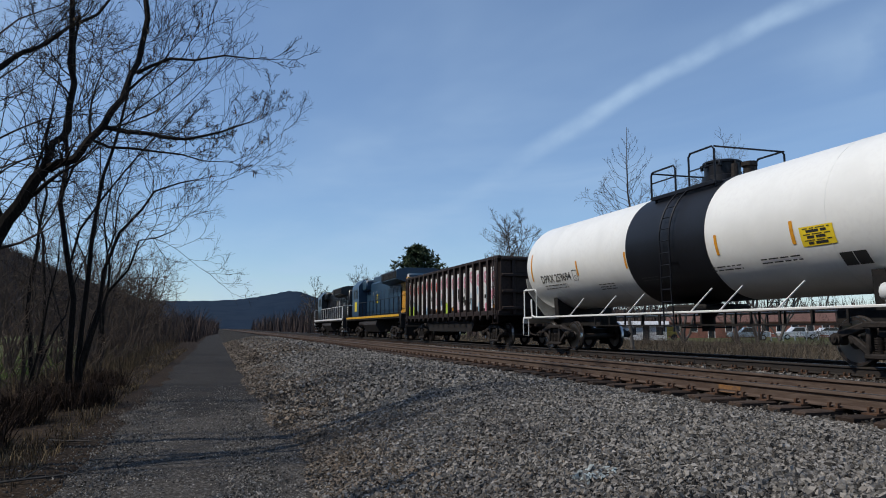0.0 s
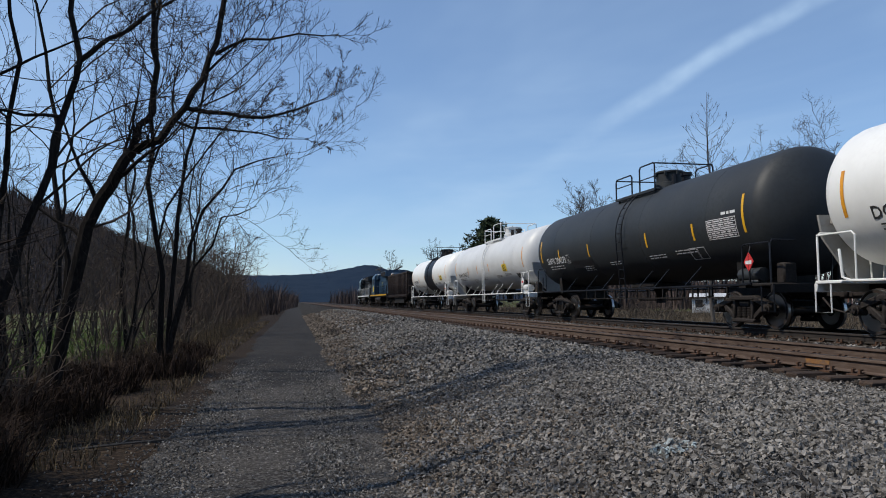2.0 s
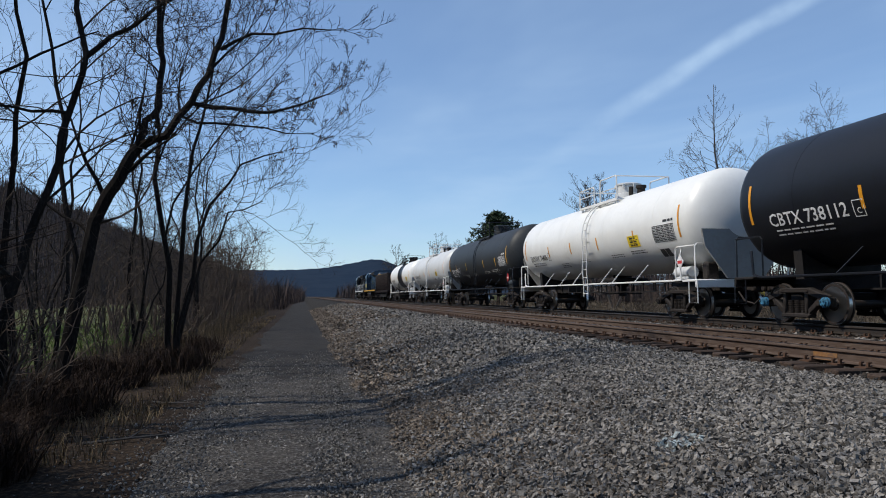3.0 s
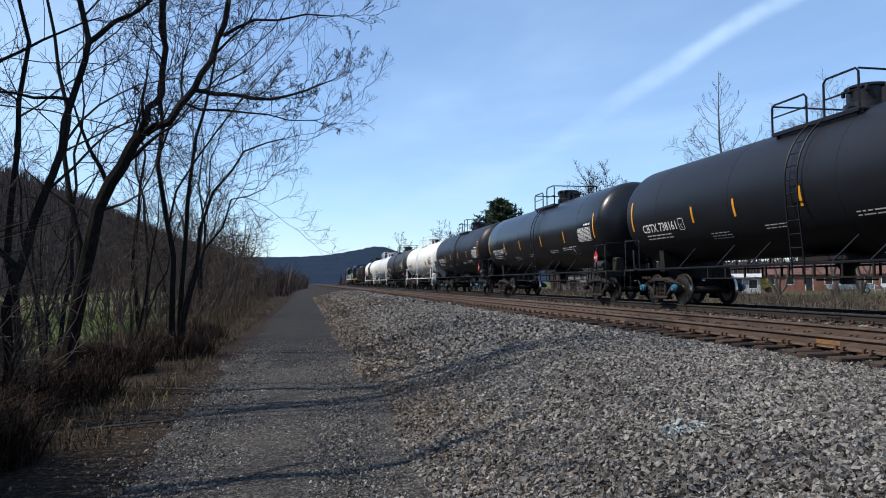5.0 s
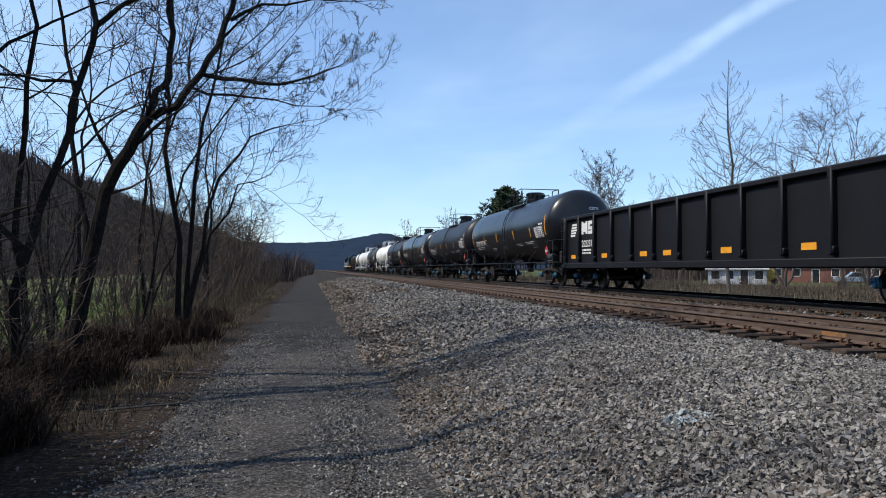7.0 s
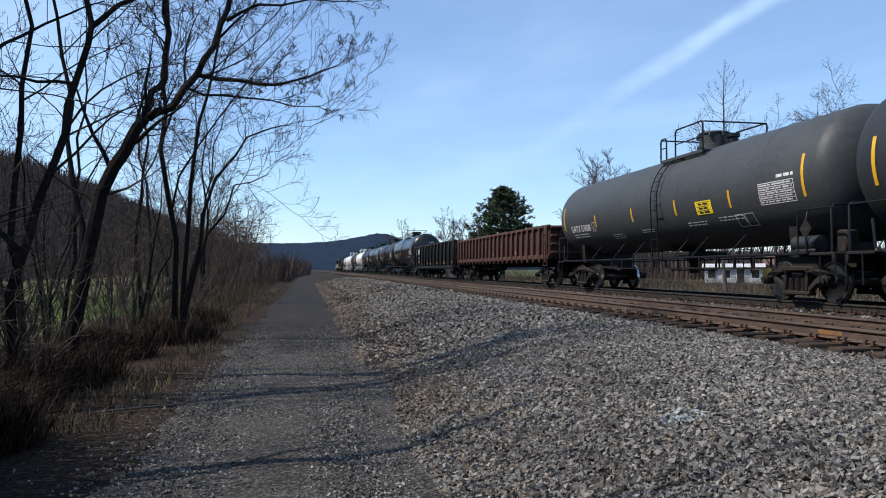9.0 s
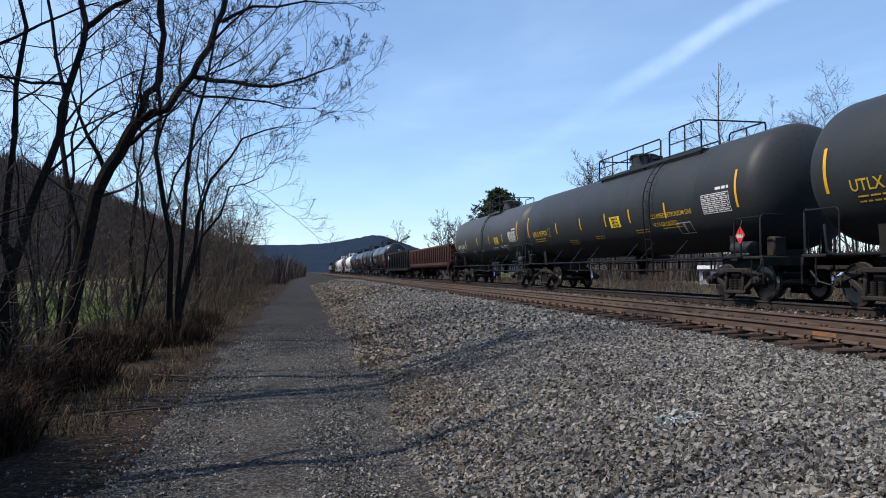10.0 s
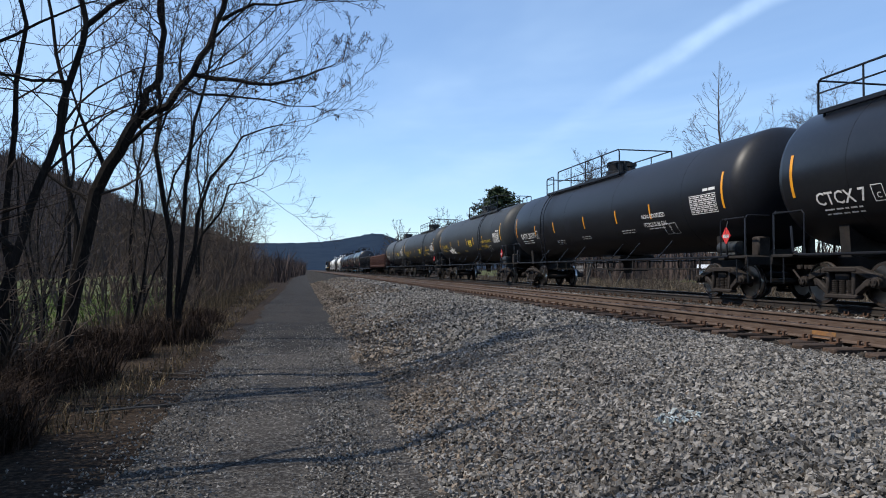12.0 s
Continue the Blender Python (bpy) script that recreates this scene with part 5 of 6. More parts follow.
# its straighter neighbour
tree_from("tree", [
    ([(-3.75, 10.2, -0.3), (-3.70, 10.2, 0.6), (-3.53, 10.2, 2.04), (-3.38, 10.2, 2.63), (-3.12, 10.2, 3.37), (-2.96, 10.2, 4.2), (-2.81, 10.2, 4.84), (-2.90, 10.2, 6.2)], 0.070, 0.035, 4, 0.4),
    ([(-2.90, 10.2, 6.2), (-2.95, 10.4, 7.6), (-2.7, 10.9, 9.0), (-2.8, 11.6, 10.4)], 0.035, 0.012, 4, 0.1),
    ([(-2.81, 10.2, 4.80), (-2.55, 10.2, 5.05), (-2.27, 10.2, 5.22), (-1.6, 10.2, 5.75), (-1.2, 10.1, 6.3)], 0.04, 0.012, 4, 0.2),
    ([(-2.99, 10.2, 4.04), (-3.43, 10.1, 4.02), (-3.93, 10.0, 4.05), (-4.6, 9.9, 4.4)], 0.026, 0.01, 4, 0.2),
    ([(-3.12, 10.2, 3.40), (-2.7, 10.3, 4.0), (-2.2, 10.3, 4.3), (-1.5, 10.3, 4.45)], 0.020, 0.006, 4, 0.2),
    ([(-3.60, 10.2, 1.8), (-4.2, 10.0, 3.0), (-4.5, 9.9, 4.6), (-4.4, 9.8, 6.0)], 0.045, 0.02, 4, 0.25),
], 12, "dark bare tree among brambles at the road's edge", group=ROADSIDE, dead_leaves=110, kids=4, shrink=0.54, fine=0.0052, spread=0.64)
# the clump of stems beyond
tree_from("tree", [
    ([(-2.85, 17.4, -0.2), (-2.95, 17.4, 1.35), (-3.12, 17.4, 3.28), (-3.18, 17.4, 5.22), (-3.14, 17.4, 7.04), (-3.1, 17.4, 8.6)], 0.08, 0.03, 4, 0.25),
    ([(-2.76, 17.4, -0.1), (-2.74, 17.4, 1.6), (-2.61, 17.3, 3.54), (-2.44, 17.3, 4.98), (-2.14, 17.3, 6.18), (-2.0, 17.2, 7.6)], 0.065, 0.02, 4, 0.25),
    ([(-2.70, 17.4, -0.1), (-2.41, 17.3, 1.99), (-2.05, 17.2, 3.69), (-1.36, 17.1, 4.63), (-0.47, 17.0, 4.93)], 0.055, 0.012, 4, 0.25),
    ([(-2.8, 17.5, 0.3), (-2.3, 17.7, 2.4), (-1.7, 17.8, 3.6), (-0.9, 17.9, 3.9)], 0.04, 0.01, 4, 0.25),
], 13, "clump of slender bare stems beside the gravel road", group=ROADSIDE, dead_leaves=80, kids=4, shrink=0.60, fine=0.0065, spread=0.6)
# a limb reaching in from a tree outside the thicket
tree_from("tree", [
    ([(-5.3, 9.4, -0.4), (-5.2, 9.5, 1.2), (-4.95, 9.55, 2.6), (-4.6, 9.6, 3.4), (-4.17, 9.6, 3.83), (-3.8, 9.6, 4.18), (-3.43, 9.6, 4.46), (-2.91, 9.6, 4.76), (-2.5, 9.6, 4.95)], 0.052, 0.008, 4, 0.45),
    ([(-4.95, 9.55, 2.6), (-5.1, 9.5, 4.0), (-4.9, 9.4, 5.6), (-4.6, 9.4, 7.0)], 0.04, 0.015, 4, 0.3),
], 14, "dark bare tree with a limb arching towards the road", group=ROADSIDE, dead_leaves=60, kids=4, shrink=0.56, fine=0.0052, spread=0.64)


# two leaning trees beside the road that throw long shadows over it
tree_from("tree", [
    ([(-5.2, 5.0, -0.4), (-4.6, 5.6, 2.5), (-3.9, 6.6, 5.0), (-3.6, 7.5, 7.2)], 0.12, 0.04, 3, 0.45),
    ([(-4.6, 5.6, 2.5), (-4.4, 6.3, 4.4), (-4.5, 7.3, 6.4)], 0.06, 0.02, 3, 0.4),
], 15, "dark bare tree leaning along the road's edge", group=ROADSIDE, kids=3, shrink=0.42, fine=0.007, spread=0.6)
tree_from("tree", [
    ([(-6.0, 8.8, -0.5), (-5.2, 9.3, 3.0), (-4.6, 10.2, 6.0), (-4.0, 11.5, 8.5), (-3.4, 13.6, 10.6)], 0.13, 0.03, 4, 0.5),
    ([(-4.9, 9.7, 4.5), (-4.9, 10.8, 6.8), (-4.3, 12.6, 9.0)], 0.07, 0.02, 4, 0.4),
], 16, "dark bare tree leaning along the road's edge", group=ROADSIDE, kids=4, shrink=0.44, fine=0.007, spread=0.6)


def wild_tree(seed, height, r, lean, stems=1, level=3, bark="bark", label="", name="tree", spread=0.25, first=0.3, kids=6, shrink=0.42, group="", fine=0.008, lift=0.05):
    rg = random.Random(seed)
    spec = []
    for s in range(stems):
        d = Vector((rg.uniform(-1, 1) * spread + lean[0], rg.uniform(-1, 1) * spread + lean[1], 1))
        h = height * (rg.uniform(0.8, 1.0) if stems > 1 else 1.0)
        pts = rough_path((rg.uniform(-1, 1) * 0.1 * (stems > 1), rg.uniform(-1, 1) * 0.1 * (stems > 1), -0.3), d, h, rg, 6, 0.02 if spread < 0.1 else 0.12, 0.03)
        spec.append((pts, r * rg.uniform(0.7, 1.0), r * 0.12, level, first))
    return tree_from(name, spec, seed, label, "tree" if name == "tree" else "shrub", bark, group, kids=kids, shrink=shrink, fine=fine, lift=lift)


rg = random.Random(21)
kinds = [wild_tree(30 + k, h, r, (0.12, 0), stems, 3, "bark", lab, group="bare trees of the thicket", kids=4)
         for k, (h, r, stems, lab) in enumerate(((9.5, 0.095, 1, "dark bare tree in the roadside thicket"), (7.5, 0.055, 2, "forked bare tree in the roadside thicket"),
                                                 (10.5, 0.10, 1, "tall dark bare tree in the roadside thicket"), (6.5, 0.040, 3, "slender many-stemmed bare tree in the thicket")))]
slim = [wild_tree(40 + k, h, 0.07, (0.1, 0), stems, 2, "sapling_bark", "bare tree farther along the road", group="bare trees along the road", kids=7, fine=0.018)
        for k, (h, stems) in enumerate(((8.0, 2), (6.5, 3)))]
shrubs = [wild_tree(50 + k, h, 0.020, (0, 0), 6, 2, "sapling_bark", "leafless many-stemmed shrub in dry grass", "shrub", 0.55, 0.15, 5, 0.45, "leafless shrubs")
          for k, h in enumerate((2.6, 3.4, 2.0))]
spots = [(-3.7, 5.3), (-5.2, 6.4), (-7.0, 10.4), (-8.6, 12.8), (-9.0, 11.0)]         # out of view, they shade the road
for y in np.arange(12.5, 95, 1.45):
    spots.append((-3.9 - rg.random() ** 2 * 6 - 0.02 * y, y + rg.uniform(-1, 1)))
spots += [(-9.5 - rg.random() * 6, rg.uniform(12, 60)) for _ in range(14)]
for i, (x, y) in enumerate(spots):
    m_ = pose(x, y, ground_z(x, y), 0, 0, rg.uniform(0, 360))
    if i < 4:
        kinds[i].matrix_basis = m_
    else:
        copy_thing(kinds[rg.randrange(4)] if y < 36 else slim[rg.randrange(2)], m_)
slim[0].matrix_basis = pose(-6.0, 41.0, ground_z(-6.0, 41.0))
slim[1].matrix_basis = pose(-5.2, 52.0, ground_z(-5.2, 52.0))
spots = [(-3.5 - rg.random() ** 1.3 * 4.0 - 0.005 * y, y + rg.uniform(-1, 1)) for y in list(np.arange(4, 11, 0.7)) + list(np.arange(9, 60, 1.5)) + list(np.arange(60, 130, 3))]
for i, (x, y) in enumerate(spots):
    m_ = pose(x, y, ground_z(x, y), 0, 0, rg.uniform(0, 360))
    if i < 3:
        shrubs[i].matrix_basis = m_
    else:
        copy_thing(shrubs[rg.randrange(3)], m_)


for k in range(70):
    x, y = rg.uniform(21, 52), rg.uniform(24, 105)
    copy_thing(shrubs[rg.randrange(3)], pose(x, y, ground_z(x, y) - 0.3, 0, 0, rg.uniform(0, 360)))


def blades(name, spots_, height, width, mat, seed, lean=0.5, arch=0.0):
    """Thin stalks as one mesh; each a bent sliver."""
    g = np.random.default_rng(seed)
    n = len(spots_)
    p = np.array(spots_, float)
    h = height * g.uniform(0.4, 1.2, n)
    a = g.uniform(0, 2 * np.pi, n)
    l = h * lean * g.uniform(0.2, 1.3, n)
    dx, dy = np.cos(a) * l, np.sin(a) * l
    b = g.uniform(0, 2 * np.pi, n)
    wx, wy = np.cos(b) * width, np.sin(b) * width
    v = np.empty((n, 5, 3))
    v[:, 0] = p + np.column_stack([-wx, -wy, np.zeros(n)])
    v[:, 1] = p + np.column_stack([wx, wy, np.zeros(n)])
    v[:, 2] = p + np.column_stack([dx * 0.4 + wx * 0.7, dy * 0.4 + wy * 0.7, h * 0.65])
    v[:, 3] = p + np.column_stack([dx * 0.4 - wx * 0.7, dy * 0.4 - wy * 0.7, h * 0.65])
    v[:, 4] = p + np.column_stack([dx, dy, h * (1 - arch)])
    me = bpy.data.meshes.new(name)
    me.vertices.add(n * 5)
    me.vertices.foreach_set("co", v.reshape(-1))
    base = 5 * np.arange(n)[:, None]
    loops = np.concatenate([base + np.array([0, 1, 2, 3]), base + np.array([3, 2, 4])], axis=1).reshape(-1)
    me.loops.add(n * 7)
    me.loops.foreach_set("vertex_index", loops.astype(np.int32))
    me.polygons.add(n * 2)
    me.polygons.foreach_set("loop_start", np.column_stack([7 * np.arange(n), 7 * np.arange(n) + 4]).reshape(-1).astype(np.int32))
    me.materials.append(mat)
    me.update(calc_edges=True)
    me.validate()
    return new(name, me)


def scatter(n, x0, x1, y0, y1, seed, keep=None):
    g = random.Random(seed)
    out = []
    while len(out) < n:
        x, y = g.uniform(x0, x1), y0 + (y1 - y0) * g.random() ** 1.6
        if keep is None or keep(x, y, g.random()):
            out.append((x, y, ground_z(x, y) - 0.02))
    return out


def patchy(x, y, r):
    return r < 0.55 + 0.9 * noise.noise((x * 0.5, y * 0.3, 2))


tagged(blades("dry_grass", scatter(22000, -6.5, -1.9, 7.8, 60, 3, patchy), 0.20, 0.006, M["dry_grass"], 3, 0.8, 0.2), "dry tan grass and weeds along the road's edge", "dry grass", kind="stuff")
tagged(blades("dry_weeds", scatter(4500, -6.0, -3.0, 18, 75, 4, patchy), 0.75, 0.006, M["dry_grass"], 4, 0.25), "tall dry weed stalks beneath the trees", "weeds", kind="stuff")
tagged(blades("brambles", scatter(12000, -6.8, -3.1, 4.5, 20, 5, patchy), 0.36, 0.006, M["bramble"], 5, 1.0, 0.35), "tangle of dry brambles at the trees' feet", "brambles", kind="stuff")
tagged(blades("grass", scatter(14000, -22, -7, 12, 70, 6), 0.22, 0.02, M["green_grass"], 6, 0.5), "green spring grass in the field behind the trees", "grass", kind="stuff")
tagged(blades("scrub", scatter(34000, 18.5, 50, 16, 150, 7, patchy), 0.95, 0.012, M["scrub"], 7, 0.8, 0.2), "dry scrub between the tracks and the houses", "scrub", kind="stuff")


# added out of view to the left, to darken the near verge with shadow
tagged(blades("brambles", scatter(24000, -6.2, -3.5, 1.5, 7.0, 15), 2.7, 0.018, M["bramble"], 15, 0.6, 0.2), "unseen tall brambles added to shade the road's edge", "brambles", kind="stuff")


def heap(x, y, reach, n, seed):
    g = random.Random(seed)
    out = []
    for _ in range(n):
        a, q = g.uniform(0, 2 * math.pi), reach * g.random() ** 0.7
        out.append((x + math.cos(a) * q, y + math.sin(a) * q, -0.1))
    return out


for k, (x, y, q) in enumerate(((-3.55, 11.4, 0.9), (-2.95, 17.3, 1.0), (-3.8, 9.9, 0.8), (-3.6, 14.6, 0.8), (-3.3, 22.0, 1.1), (-3.4, 6.4, 0.8), (-3.1, 7.3, 0.7), (-3.6, 8.2, 0.7))):
    tagged(blades("brush_heap", heap(x, y, q, 1800, k), 0.75, 0.007, M["bramble"], 60 + k, 0.9, 0.25), "dark heap of dry brush round a tree's foot", "brush", kind="stuff")


# fallen branches and litter at the road's edge
for k, (x, y, l, a) in enumerate(((-2.35, 8.7, 1.2, 20), (-2.9, 8.0, 0.9, 60), (-2.2, 11.9, 0.8, -30))):
    m = Mesh()
    rgk = random.Random(k)
    pts = rough_path((0, 0, 0.03), (math.cos(radians(a)), math.sin(radians(a)), 0.05), l, rgk, 5, 0.12, 0)
    m.tube(pts, [0.018, 0.016, 0.014, 0.011, 0.008, 0.004], 5)
    m.tube(rough_path(pts[2], (math.cos(radians(a + 40)), math.sin(radians(a + 40)), 0.15), l * 0.4, rgk, 3, 0.1, 0), [0.009, 0.007, 0.005, 0.003], 4)
    tagged(part("fallen_branch", m, M["grey_bark"], at=pose(x, y, ground_z(x, y))), "pale broken branch lying in the litter", "branch", "fallen branches")


# ---- trees beyond the train ----
BEYOND = "bare trees beyond the tracks"


def far_tree(x, y, h, seed, spread, r, bark="grey_bark", lab="grey bare tree beyond the tracks", stems=1, kids=7, first=0.2, shrink=0.42, level=3, lift=0.08):
    fine = 0.00045 * math.hypot(x, y)
    t = wild_tree(seed, h, r, (0, 0), stems, level, bark, lab, "tree", spread, first, kids, shrink, BEYOND, fine, lift)
    t.matrix_basis = pose(x, y, ground_z(x, y))
    return t


def pointed_tree(x, y, h, seed, label):
    """A straight leader with many thin limbs that sweep out and up, longest low down."""
    g = random.Random(seed)
    spec = [([(0, 0, -0.3), (0.05, 0, h * 0.35), (-0.04, 0.05, h * 0.7), (0, 0, h)], 0.13, 0.015, 0, 0.3)]
    for k in range(64):
        f = 0.16 + 0.80 * k / 64
        a = k * 2.4 + g.uniform(-0.5, 0.5)
        ln = h * 0.25 * (1.04 - f) ** 0.8 * g.uniform(0.75, 1.15)
        c, s_ = math.cos(a), math.sin(a)
        z0 = f * h
        rise = g.uniform(0.8, 1.2)
        spec.append(([(0, 0, z0), (c * ln * 0.40, s_ * ln * 0.40, z0 + ln * 0.22 * rise), (c * ln * 0.75, s_ * ln * 0.75, z0 + ln * 0.58 * rise), (c * ln, s_ * ln, z0 + ln * 0.98 * rise)],
                     0.040 * (1.1 - f), 0.010, 2 if ln > 1.2 else 1, 0.3))
    t = tree_from("tree", spec, seed, label, "tree", "grey_bark", BEYOND, kids=3, shrink=0.34, fine=0.011, lift=0.10, spread=0.6)
    t.matrix_basis = pose(x, y, ground_z(x, y))
    return t


pointed_tree(25.4, 40.7, 14.6, 71, "slender pointed bare tree beyond the tracks")
far_tree(53.0, 74.0, 17.5, 72, 0.55, 0.17, stems=4, kids=6, shrink=0.52, first=0.25, lift=0.03, lab="broad bare tree beside the houses")
far_tree(61.0, 71.0, 19.5, 73, 0.50, 0.17, stems=4, kids=6, shrink=0.52, first=0.25, lift=0.03, lab="broad bare tree beside the houses")
far_tree(69.5, 77.0, 20.5, 74, 0.50, 0.18, stems=4, kids=6, shrink=0.52, first=0.25, lift=0.03, lab="broad bare tree beside the houses")
far_tree(28.4, 69.4, 12.0, 75, 0.45, 0.14, stems=4, shrink=0.46)
far_tree(32.4, 72.0, 11.2, 76, 0.45, 0.14, stems=4, shrink=0.46)
far_tree(27.0, 140.0, 12.0, 77, 0.4, 0.18, stems=4, shrink=0.42, level=3)
far_tree(31.0, 150.0, 12.8, 78, 0.4, 0.18, stems=4, shrink=0.42)
far_tree(35.0, 146.0, 12.0, 79, 0.4, 0.18, stems=4, shrink=0.42)
far_tree(24.5, 190.0, 12.5, 80, 0.4, 0.2, stems=4, shrink=0.42)


def pine(x, y, h, seed, label="dense dark green pine beyond the tracks", low=0.22, tuft=1.0):
    t = empty("pine_tree", pose(x, y, ground_z(x, y)), label, "tree")
    g = random.Random(seed)
    m = Mesh()
    m.tube([(0, 0, -0.3), (0.007 * h, 0, h * 0.4), (0, 0.007 * h, h * 0.95)], [0.02 * h, 0.014 * h, 0.003 * h], 8)
    tips = []
    for k in range(170):
        z = h * (low + (0.98 - low) * (k / 170))
        f = k / 170
        reach = h * 0.44 * (1 - f) ** 0.55 * min(1.0, 0.6 + 1.6 * f) * g.uniform(0.6, 1.12) + 0.25
        a = k * 2.4 + g.uniform(-0.4, 0.4)
        end = Vector((math.cos(a) * reach, math.sin(a) * reach, z + reach * g.uniform(0.05, 0.4)))
        m.tube([(0, 0, z), end.lerp(Vector((0, 0, z)), 0.5) + Vector((0, 0, -0.15)), end], [0.004 * h, 0.003 * h, 0.001 * h], 4, cap=False)
        for j in range(13):
            tips.append(Vector((0, 0, z)).lerp(end, g.uniform(0.35, 1.05)) + Vector((g.uniform(-0.03, 0.03) * h, g.uniform(-0.03, 0.03) * h, g.uniform(-0.01, 0.03) * h)))
    part("trunk", m, M["bark"], t)
    m = Mesh()
    for p in tips:
        for j in range(9):
            d = Vector((g.uniform(-1, 1), g.uniform(-1, 1), g.uniform(-0.4, 1))).normalized()
            s = d.cross(Vector((g.uniform(-1, 1), g.uniform(-1, 1), g.uniform(-1, 1)))).normalized() * 0.007 * h
            q = p + d * 0.05
            m.add([q - s, q + s, q + d * g.uniform(0.02, 0.042) * h], [(0, 1, 2)])
    tagged(part("needles", m, M["needles"], t, smooth=0), kind="stuff")
    return t


pine(29.2, 106.0, 14.2, 5)


# ---- hills and far woods ----
def hillside():
    def z(x, y):
        f = min(1.0, max(0.0, (-60 - x) / 120.0))
        return -1.2 + 80 * (f * f * (3 - 2 * f)) * (0.86 + 0.14 * noise.noise((y * 0.004, 0.5, 0))) + 3.0 * f * noise.noise((x * 0.02, y * 0.02, 0.3))
    ob = sheet("hillside", spaced([(-420, -200, 55), (-200, -60, 7)]), spaced([(-300, 60, 40), (60, 900, 14), (900, 2600, 90)]), z, [M["hill_floor"]])
    tagged(ob, "dark wooded hillside across the field", "hill", kind="structure")
    g = random.Random(9)
    sp = []
    while len(sp) < 26000:
        x, y = g.uniform(-190, -58), 30 + 1100 * g.random() ** 1.8
        sp.append((x, y, z(x, y) - 0.2))
    tagged(blades("hillside_woods", sp, 7.0, 0.17, M["woods"], 9, 0.16), "bare brown woods covering the hillside", "woods", kind="stuff")


hillside()


def far_ridge():
    az = [-40, -20, -8, -3, -0.2, 1.5, 2.8, 4.2, 5.5, 6.3, 7.3, 9.3, 12, 16, 24, 40, 60, 80]
    el = [2.6, 2.4, 2.2, 2.05, 2.1, 2.2, 2.35, 2.65, 2.9, 2.85, 2.45, 1.75, 1.5, 1.5, 1.4, 1.3, 1.5, 1.5]
    m = Mesh()
    D = 1900.0
    rows = (0.0, 0.35, 0.7, 0.92, 1.0)
    a_list = np.linspace(-40, 80, 400)
    for k, f in enumerate(rows):
        for a in a_list:
            h = D * math.tan(radians(float(np.interp(a, az, el))))
            h += 2.2 * noise.noise((a * 9, 0, 0)) + 1.6 * noise.noise((a * 30, 3, 0))
            d = D + (f - 1) * 500
            m.v.append((d * math.sin(radians(a)), d * math.cos(radians(a)), -2 + (h + 2) * f))
    n = len(a_list)
    for j in range(len(rows) - 1):
        for i in range(n - 1):
            m.f.append((j * n + i, j * n + i + 1, (j + 1) * n + i + 1, (j + 1) * n + i))
            m.mi.append(0)
    tagged(part("backdrop", m, M["far_hill"], smooth=1.5), "wooded ridge on the horizon, its colour tinted blue for haze", "hill", kind="structure")


far_ridge()
g_ = random.Random(31)
sp = [(x, y, -0.6) for x, y in ((g_.uniform(19, 90), g_.uniform(170, 420)) for _ in range(5200)) if x < 20 + (y - 150) * 0.26]
tagged(blades("far_woods", sp, 7.5, 0.13, M["woods"], 12, 0.3), "reddish brown bare woods beyond the tracks", "woods", kind="stuff")
sp = [(x, y, -0.4) for x, y in ((g_.uniform(-18, 1.2), g_.uniform(90, 330)) for _ in range(8000)) if x < min(1.2, -1.9 + max(0.0, y - 130) * 0.035)]
tagged(blades("far_thicket", sp, 4.6, 0.05, M["woods"], 13, 0.5), "brown bare thicket along the road's far end", "woods", kind="stuff")
sp = [(x, y, -0.5) for x, y in ((g_.uniform(30, 230), g_.uniform(112, 260)) for _ in range(15000)) if x > 0.35 * y]
tagged(blades("far_hedge", sp, 8.0, 0.13, M["woods"], 14, 0.3), "brown bare hedgerow behind the houses", "woods", kind="stuff")


# ---- houses, vehicles and fences beyond the tracks ----
M["siding_white"] = material("white_siding", (0.45, 0.46, 0.47), 0.6, alt=(0.52, 0.53, 0.54), scale=1.5, bump=0.15, bump_scale=2, stretch=(0.05, 0.05, 6))
M["siding_tan"] = material("tan_siding", (0.52, 0.38, 0.24), 0.7, alt=(0.45, 0.32, 0.2), scale=2)
M["brick_red"] = material("red_brown_brick", (0.20, 0.075, 0.05), 0.85, alt=(0.15, 0.06, 0.045), scale=2, alt2=(0.25, 0.11, 0.08), scale2=12)
M["shingle"] = material("grey_shingles", (0.10, 0.095, 0.09), 0.9, alt=(0.07, 0.065, 0.06), scale=2, bump=0.4, bump_scale=9)
M["shingle_red"] = material("brown_shingles", (0.13, 0.065, 0.05), 0.9, alt=(0.10, 0.05, 0.04), scale=2, bump=0.4, bump_scale=9)
M["window"] = material("dark_window_glass", (0.02, 0.025, 0.03), 0.08, spec=0.8)
M["trim"] = material("white_trim", (0.7, 0.7, 0.7), 0.5)
M["car_blue"] = material("pale_blue_car_paint", (0.30, 0.38, 0.45), 0.3, coat=0.5, alt=(0.27, 0.35, 0.42), scale=1)
M["car_white"] = material("white_car_paint", (0.7, 0.7, 0.71), 0.3, coat=0.5, alt=(0.64, 0.64, 0.65), scale=1)
M["tyre"] = material("tyre_rubber", (0.02, 0.02, 0.02), 0.9)
M["machine_yellow"] = material("yellow_machine_paint", (0.50, 0.33, 0.05), 0.5, alt=(0.38, 0.24, 0.05), scale=1.5)


